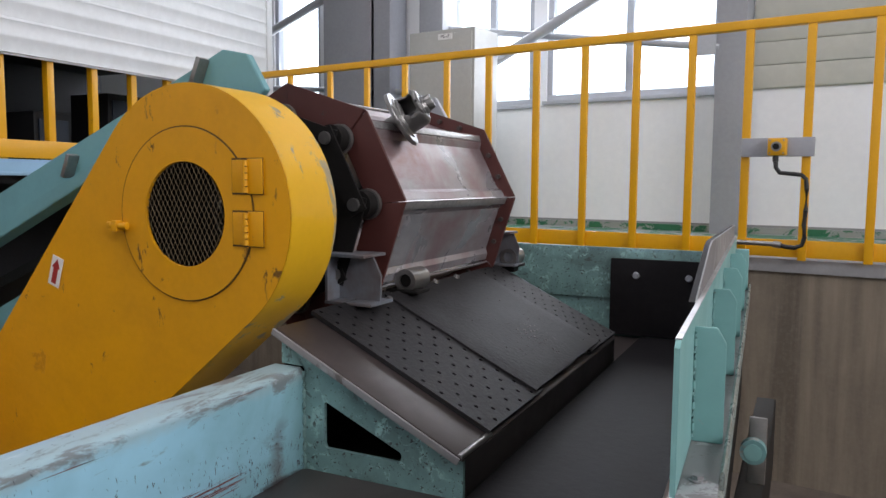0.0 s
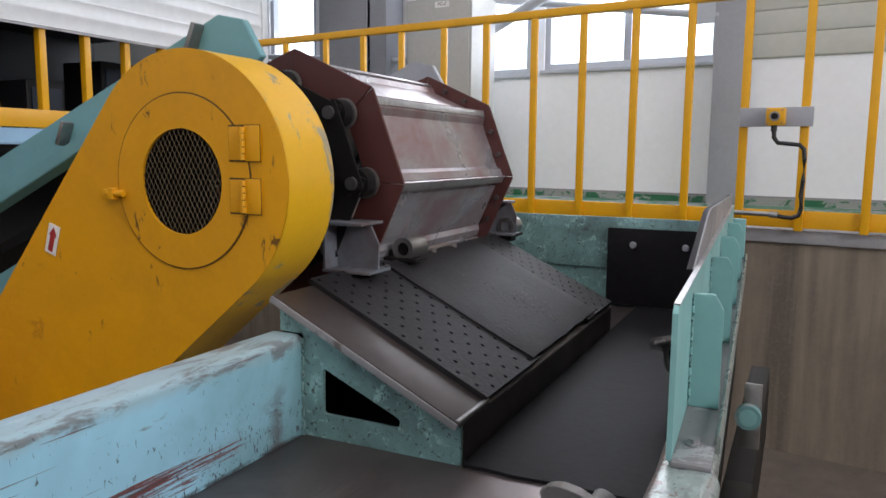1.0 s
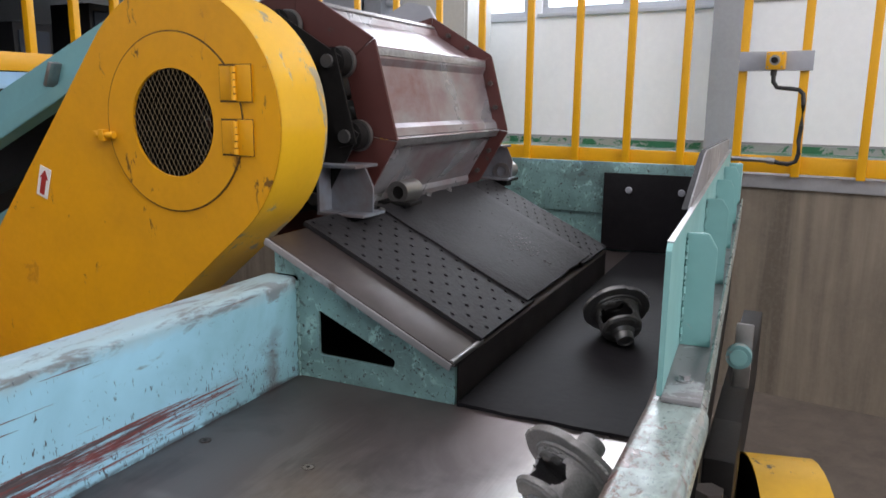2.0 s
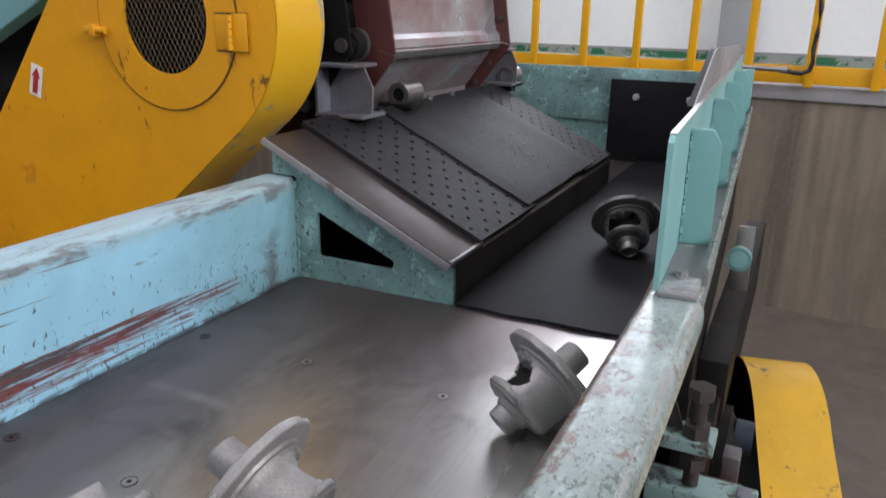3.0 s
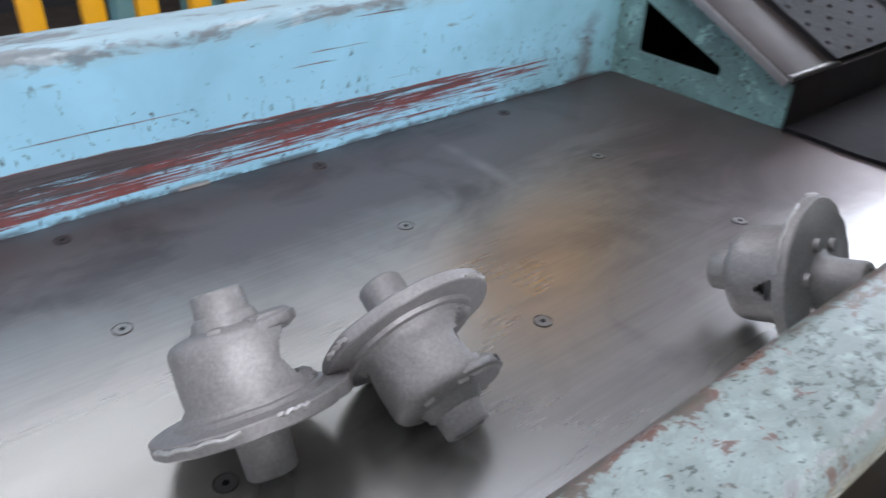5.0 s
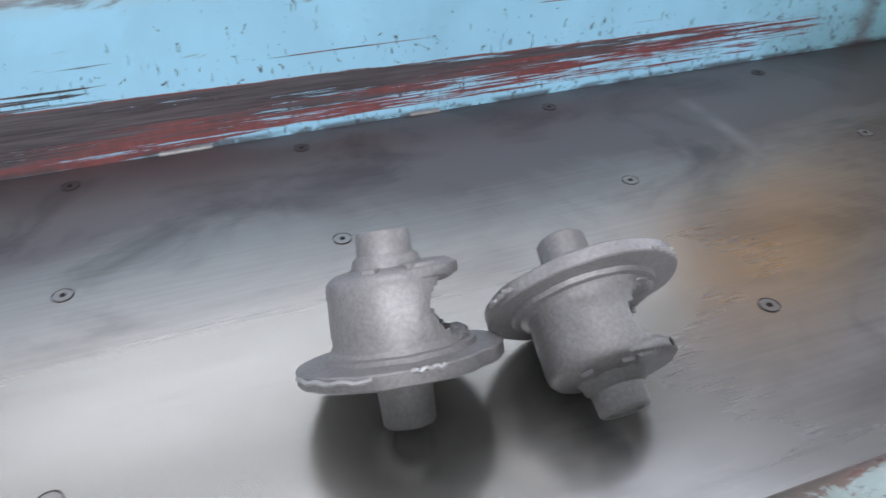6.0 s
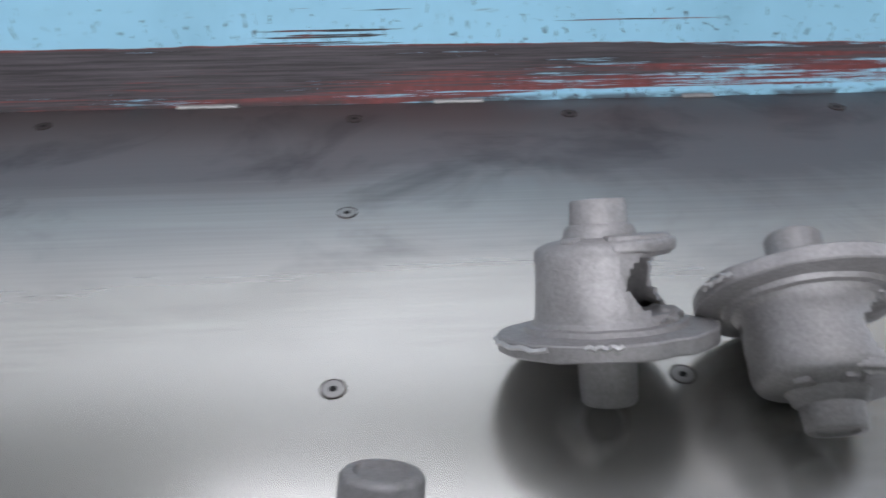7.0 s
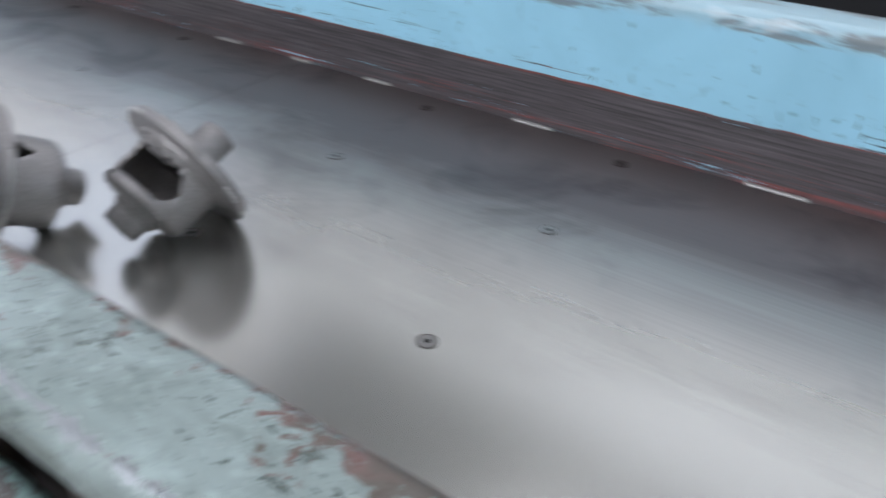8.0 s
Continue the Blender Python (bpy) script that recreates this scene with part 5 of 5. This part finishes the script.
    prism(bm, edge, 0.0755, 0.0965, "z", 0.0050)
    bmesh.ops.triangulate(bm, faces=bm.faces[:])
    bmesh.ops.subdivide_edges(bm, edges=bm.edges[:], cuts=2, use_grid_fill=True)
    for _ in range(4):
        bmesh.ops.smooth_vert(bm, verts=bm.verts[:], factor=0.5, use_axis_x=True, use_axis_y=True, use_axis_z=True)
    for v in bm.verts:
        v.co += 0.0012 * noise.noise_vector(v.co * 60)
    ear = put("ear", bm)
    # no hole is cut: a black rod end stands for its shade
    put("bore", rod(BM(), (0.040, 0.016, 0.0860), (0.0488, 0.0195, 0.0860), 0.0042, None, 12), "dark plug for the shaded bore", M_DARK, 45, ear)
    bm = BM()
    bmesh.ops.create_icosphere(bm, subdivisions=4, radius=1.0, matrix=Matrix.Translation((0.040, 0.0, 0.021)) @ Matrix.Diagonal((0.014, 0.028, 0.007, 1)))
    for v in bm.verts:
        v.co += 0.005 * noise.noise_vector(v.co * 110)
    put("boss", bm, "ragged boss")
    # raised rib and pads on the shoulder
    for a in (70, 118, 250, 300):
        bm = box(BM(), 0.024, 0.040, -0.006, 0.006, 0.089, 0.0965, 0.003, Matrix.Rotation(radians(a), 4, "Z"))
        put("pad", bm)
    # trunnions
    bm = BM()
    lathe(bm, [(0.030, 0.093), (0.0265, 0.097), (0.0250, 0.104), (0.0212, 0.108), (0.0203, 0.128), (0.0188, 0.1305), (0.0150, 0.131), (0.0135, 0.128), (0.0005, 0.127)], 40)
    bmesh.ops.recalc_face_normals(bm, faces=bm.faces[:])
    put("bell_trunnion", bm)
    bm = BM()
    lathe(bm, [(0.0005, -0.046), (0.0125, -0.047), (0.014, -0.050), (0.0185, -0.0495), (0.0205, -0.047), (0.0215, -0.020), (0.024, -0.010), (0.030, -0.0055)], 40)
    bmesh.ops.recalc_face_normals(bm, faces=bm.faces[:])
    put("flange_trunnion", bm)
    for k in range(6):
        a = radians(60 * k + 15)
        put("bolt_boss", rod(BM(), (0.037 * math.cos(a), 0.037 * math.sin(a), -0.005), (0.037 * math.cos(a), 0.037 * math.sin(a), -0.0105), 0.0075, 0.006, 14))
    return cs


REST = [(0.0692, -0.0026), (0.0692, 0.0056), (0.0188, 0.0871), (0.0171, 0.0891), (0.0180, -0.0400), (0.0162, -0.0421), (0.0405, 0.0545), (0.0420, 0.0309)]


def casting_pose(x, y, axis, opening, ground=0.0, z=None, at=0.025):
    """The pose of a casting whose bell points along axis and whose large opening faces `opening`; (x, y) is the point `at` metres up that axis. It rests on the ground unless z is given."""
    d = Vector(axis).normalized()
    o = Vector(opening)
    o = (o - d * o.dot(d)).normalized()
    q = Matrix((o, d.cross(o), d)).transposed().to_4x4()
    s = math.sqrt(max(0.0, 1 - d.z * d.z))
    if z is None:
        h = ground - min(w * d.z - r * s for r, w in REST)
    else:
        h = z - at * d.z
    return Matrix.Translation((x - at * d.x, y - at * d.y, h)) @ q


# ---- drive and fence ----
def drive():
    gd = thing("belt_guard", pose(0.87, 0.25, -0.6), "yellow curved sheet steel belt guard", "guard")
    x0, x1, cy, cz, r = 0.800, 0.930, 0.42, -0.435, 0.24
    swing = Matrix.Translation((x0, 0.3, 0)) @ Matrix.Rotation(radians(13), 4, "Z") @ Matrix.Translation((-x0, -0.3, 0))

    def put(nm, bm, mt, label=""):
        bm.transform(swing)
        return part(nm, bm, mt, gd, label)

    arc = [(cy + r * math.cos(radians(a)), cz + r * math.sin(radians(a))) for a in range(-20, 131, 10)] + [(-0.10, -0.45), (-0.32, -0.72), (-0.32, -0.93), (0.42, -0.93)]
    inn = [(cy + (y - cy) * 0.985, cz + (z - cz) * 0.985) for y, z in arc]
    put("band", ring_plate(BM(), arc, inn, x0, x1, "x"), M_GUARD)
    put("side_plate", prism(BM(), inn, x0 + 0.002, x0 + 0.006, "x"), M_DARK, "black inner side")
    put("side_plate", prism(BM(), inn, x1 - 0.005, x1 - 0.002, "x"), M_GUARD)
    for k in range(3):
        bm = box(BM(), -0.004, 0.004, -0.0145, 0.0145, -0.0004, 0.0006, 0, Matrix.Translation((0.865 + 0.012 * k, 0.52, -0.2255)) @ Matrix.Rotation(radians(-25), 4, "X"))
        put("mark", bm, M_INK, "faint dark marking bar")
    mo = thing("vibrator_motor", pose(0.74, 0.20, -0.25), "greasy black finned vibrator motor", "motor")
    part("housing", rod(BM(), (0.60, 0.2, -0.27), (0.765, 0.2, -0.27), 0.085, None, 28), M_DARK, mo)
    for k in range(20):
        a = radians(18 * k)
        bm = box(BM(), 0.62, 0.75, -0.003, 0.003, 0.083, 0.100, 0, Matrix.Translation((0, 0.2, -0.27)) @ Matrix.Rotation(a, 4, "X"))
        part("fin", bm, M_DARK, mo)
    part("end_bell", rod(BM(), (0.765, 0.2, -0.27), (0.785, 0.2, -0.27), 0.075, 0.05, 28), M_DARK, mo)
    part("shaft", rod(BM(), (0.775, 0.2, -0.23), (0.805, 0.2, -0.23), 0.030, None, 20), M_SHAFT, mo, "blue shaft end")
    part("clamp_lug", box(BM(), 0.766, 0.792, 0.02, 0.06, -0.26, -0.17, 0.003), M_RUST, mo, "bare steel lug")
    part("terminal_box", box(BM(), 0.70, 0.752, 0.16, 0.34, -0.19, -0.08, 0.006), M_DARK, mo)
    # stacked bracket bars with a jack bolt below the side wall
    for y in (-0.10, -1.62):
        br = thing("jack_bracket", pose(0.70, y, -0.28), "worn teal steel bracket bars with a rusty jack bolt", "bracket", "jack brackets")
        for x1, z0, z1 in ((0.758, -0.108, -0.088), (0.823, -0.200, -0.170), (0.827, -0.285, -0.255), (0.815, -0.375, -0.345)):
            part("bar", box(BM(), 0.672, x1, y, y + 0.055, z0, z1, 0.003), M_BRACKET, br, "worn flat bar")
        part("gusset", prism(BM(), [(0.672, -0.088), (0.712, -0.088), (0.700, -0.052), (0.672, -0.035)], y + 0.030, y + 0.038, "y", 0.001), M_GREASE, br)
        bolt = part("bolt", rod(BM(), (0.732, y + 0.02, -0.165), (0.732, y + 0.02, -0.028), 0.0095, None, 14), M_GREASE, br, "rusty jack bolt")
        part("bolt_head", rod(BM(), (0.732, y + 0.02, -0.028), (0.732, y + 0.02, -0.011), 0.0195, None, 6), M_GREASE, bolt)
        for k in range(11):
            for za in (-0.166, -0.064):
                zz = za + 0.0035 * k
                part("thread", rod(BM(), (0.732, y + 0.02, zz), (0.732, y + 0.02, zz + 0.0017), 0.0112, None, 14), M_GREASE, bolt)
        for z in (-0.128, -0.078):
            part("nut", rod(BM(), (0.732, y + 0.02, z - 0.009), (0.732, y + 0.02, z + 0.009), 0.0195, None, 6), M_GREASE, br)
        part("plug", box(BM(), 0.795, 0.815, y + 0.018, y + 0.045, -0.170, -0.165, 0.002), M_RUST, br, "rusty plug")
        part("back_plate", box(BM(), 0.672, 0.80, y + 0.056, y + 0.066, -0.40, -0.175, 0.002), M_GREASE, br)
    du = thing("cable_duct", pose(0.69, -1.9, 0.05), "dark greasy steel duct with a pale hose beside the trough", "duct")
    part("body", box(BM(), 0.6795, 0.700, -2.7, -1.22, -0.02, 0.125, 0.003), M_DARK, du)
    for y in (-2.3, -1.95, -1.72, -1.60, -1.50, -1.40, -1.30):
        part("clamp", box(BM(), 0.700, 0.712, y - 0.012, y + 0.012, -0.03, 0.120, 0.002), M_GREASE, du, "greasy clamp")
    hose = [(0.722, -2.6, 0.02), (0.722, -1.9, 0.022), (0.722, -1.66, 0.03), (0.723, -1.56, 0.06), (0.722, -1.48, 0.05), (0.720, -1.42, 0.01), (0.718, -1.40, -0.06)]
    part("hose", sweep(BM(), hose, 0.010, 10), M_BRACKET, du, "pale hose")
    sk = thing("spring_beam", pose(0.72, -0.8, -0.3), "dark steel beam below the trough", "beam")
    part("web", box(BM(), 0.69, 0.745, 0.02, 1.4, -0.36, -0.14, 0.004), M_DARK, sk)
    part("web", box(BM(), 0.672, 0.690, -3.2, -0.35, -0.42, -0.20, 0.004), M_DARK, sk)
    part("skirt", box(BM(), 0.660, 0.668, -1.1, 0.02, -0.36, -0.052, 0.002), M_DARK, sk, "black skirt plate")
    bm = box(BM(), 0.684, 0.722, 0.02, 1.4, -0.14, 0.12, 0.002)
    bm.transform(TURN)
    part("skirt", bm, M_DARK, sk, "black skirt plate")
    part("ledge", box(BM(), 0.70, 0.90, -3.2, -0.55, -0.38, -0.36, 0.003), M_DARK, sk)
    for y in (0.13,):
        mt = thing("rubber_mount", pose(0.78, y, 0.02), "round teal mount on a steel lug", "mount", "mounts")
        part("lug", box(BM(), 0.736, 0.762, y + 0.005, y + 0.012, 0.06, 0.165, 0.003), M_STEEL, mt)
        part("disc", rod(BM(), (0.744, y - 0.012, 0.115), (0.744, y + 0.004, 0.115), 0.019, None, 24), M_TEAL, mt)
        part("rim", rod(BM(), (0.744, y - 0.0135, 0.115), (0.744, y - 0.011, 0.115), 0.013, None, 20), M_TEALPALE, mt)
    for x, y in ((0.05, -0.6), (0.5, -0.6), (0.05, -2.8), (0.5, -2.8), (0.05, 1.2), (0.5, 1.2)):
        lg = thing("support_leg", pose(x, y, FLOOR_Z), "teal steel support leg of the trough", "leg", "support legs")
        part("post", box(BM(), x - 0.04, x + 0.04, y - 0.04, y + 0.04, FLOOR_Z + 0.01, -0.05, 0.004), M_BEAM, lg)
        part("foot_plate", box(BM(), x - 0.08, x + 0.08, y - 0.08, y + 0.08, FLOOR_Z, FLOOR_Z + 0.01), M_BEAM, lg)


def low_fence():
    fe = thing("barrier_fence", pose(-1.0, -0.35, FLOOR_Z), "low yellow barred safety fence beside the trough", "fence")
    for y in (-0.90, -0.80, -0.70, -0.575, -0.456, -0.33, -0.235, -0.125, -0.018):
        part("bar", box(BM(), -1.02, -0.985, y - 0.024, y + 0.024, FLOOR_Z, 0.178, 0.004), M_RAILING, fe)
    part("top_rail", box(BM(), -1.028, -0.977, -0.95, 0.012, 0.178, 0.226, 0.004), M_RAILING, fe)
    for y in (-0.85, -0.40, -0.20, 0.0):
        lg = thing("frame_post", pose(-1.35, y, FLOOR_Z), "blue painted steel frame post behind the fence", "post", "frame posts")
        part("post", box(BM(), -1.40, -1.32, y - 0.035, y + 0.035, FLOOR_Z, 0.19, 0.004), M_BEAM, lg)


hall()
enclosure()
walkway_railing()
cabinet()
trough()
splash_guard()
chute()
chain_guard()
HEAD = apron_head()
conveyor_frame()
drive()
low_fence()
GREY = casting_template(M_CAST)
CASTS = {"C": GREY}
for key in "BDEFG":
    CASTS[key] = copy_thing(GREY, Matrix.Identity(4))
# casting A gets the iron darkened for the shaded mat
CASTS["A"] = casting_template(M_CASTSHADE)
tagged(CASTS["A"], "cast iron differential case with a flange, coloured dark as in shade", "casting", "castings")


def motions():
    walk(HEAD, [(t, pose(AX, 0.66, AZ, 0, 6.3 * t, 0)) for t in (0, 2, 4, 6, 8)])
    air = [(0.0, -0.056, 0.50, 0.680, (0.76, 0.22, 0.46), (-0.1, -0.9, 0.5)), (0.25, -0.042, 0.50, 0.670, (0.79, 0.15, 0.38), (0, -0.9, 0.5)), (0.4, -0.018, 0.50, 0.627, (0.85, -0.15, 0.1), (0.1, -0.9, 0.5)), (0.5, 0.059, 0.50, 0.532, (0.75, 0.05, -0.6), (0.4, -0.8, 0.4)), (0.6, 0.139, 0.49, 0.388, (0.45, 0.25, -0.85), (0.7, -0.6, 0.4)),
           (0.7, 0.213, 0.49, 0.245, (0.05, 0.2, -0.95), (0.8, -0.6, 0.1)), (0.8, 0.331, 0.49, 0.262, (-0.35, 0.1, -0.9), (0.6, -0.7, 0.0)), (0.9, 0.485, 0.49, 0.205, (-0.2, 0.1, -0.95), (0.3, -0.9, 0.0)), (1.0, 0.602, 0.49, 0.110, (0.2, -0.3, -0.85), (-0.1, -0.9, 0.4))]
    rows = [(t, casting_pose(x, y, ax, op, 0, z)) for t, x, y, z, ax, op in air]
    rest = ((1.1, 0.590, 0.500, (0.3, -0.5, -0.7)), (1.3, 0.562, 0.490, (0.35, -0.65, -0.6)), (2.3, 0.480, 0.425, (0.42, -0.72, -0.55)), (2.5, 0.490, 0.418, (0.40, -0.74, -0.55)), (3.5, 0.515, 0.405, (0.22, -0.82, -0.55)), (4.5, 0.514, 0.345, (0.15, -0.85, -0.52)), (8.0, 0.52, 0.10, (0.1, -0.85, -0.52)))
    rows += [(t, casting_pose(x, y, ax, (-0.25, -0.45, 0.8), 0.009)) for t, x, y, ax in rest]
    walk(CASTS["A"], rows)
    tumble = ((0.0, 0.585, -0.215, (-0.30, -0.80, -0.53), (-0.50, -0.35, 0.76)), (1.0, 0.580, -0.235, (-0.32, -0.79, -0.53), (-0.52, -0.33, 0.76)),
              (2.5, 0.575, -0.278, (-0.362, -0.768, -0.527), (-0.54, -0.31, 0.76)), (3.0, 0.567, -0.300, (-0.50, -0.68, -0.53), (-0.62, -0.08, 0.74)), (3.5, 0.570, -0.330, (-0.63, -0.60, -0.49), (-0.69, 0.18, 0.70)),
              (4.0, 0.569, -0.378, (-0.79, -0.40, -0.45), (-0.58, 0.60, 0.45)), (4.5, 0.568, -0.422, (-0.887, -0.194, -0.392), (-0.34, 0.93, 0.12)), (5.0, 0.566, -0.443, (-0.924, -0.119, -0.344), (-0.36, 0.86, -0.18)),
              (5.2, 0.560, -0.452, (-0.93, -0.10, -0.34), (-0.36, 0.86, -0.25)), (8.0, 0.545, -0.61, (-0.94, 0.02, -0.34), (-0.2, 0.7, -0.6)))
    walk(CASTS["B"], [(t, casting_pose(x, y, d, o, at=0.025)) for t, x, y, d, o in tumble])
    early, after = (0.893, -0.02, -0.45), (0.892, -0.05, -0.45)
    creep = ((0.0, 0.404, -0.40, early), (2.9, 0.420, -0.606, early), (3.5, 0.425, -0.640, early), (4.5, 0.450, -0.722, early), (5.2, 0.460, -0.765, early), (6.5, 0.453, -0.804, after), (7.0, 0.453, -0.840, after), (8.0, 0.459, -0.92, after))
    walk(CASTS["C"], [(t, casting_pose(x, y, d, (0.15, 0.9, 0.35))) for t, x, y, d in creep])
    lean, tip, late = (-0.57, 0.045, 0.82), (-0.569, -0.04, 0.82), (-0.525, -0.225, 0.82)
    spin = ((0.0, 0.3700, -0.532, 8, lean), (3.8, 0.3860, -0.802, 8, lean), (4.5, 0.4092, -0.849, 8, lean), (5.2, 0.4180, -0.887, 8, lean), (6.5, 0.4250, -0.937, 18, lean), (7.0, 0.4280, -0.970, 30, tip), (7.5, 0.4327, -1.022, 42, late), (8.0, 0.4360, -1.064, 52, late))
    walk(CASTS["D"], [(t, casting_pose(x, y, d, (math.sin(radians(a)), math.cos(radians(a)), 0.1))) for t, x, y, a, d in spin])
    walk(CASTS["E"], [(t, casting_pose(x, y, (0.50, -0.10, -0.75), (0.2, -0.8, 0.2))) for t, x, y in ((0.0, 0.630, -0.64), (7.0, 0.630, -1.115), (8.0, 0.630, -1.19))])
    walk(CASTS["F"], [(t, casting_pose(x, y, (0.895, -0.12, -0.43), (0.25, 0.25, 0.9))) for t, x, y in ((0.0, 0.43, -1.2), (8.0, 0.440, -1.775))])
    walk(CASTS["G"], [(t, casting_pose(x, y, (-0.86, 0.22, -0.43), (0.1, -0.5, -0.8))) for t, x, y in ((0.0, 0.52, -1.32), (8.0, 0.526, -1.895))])


motions()
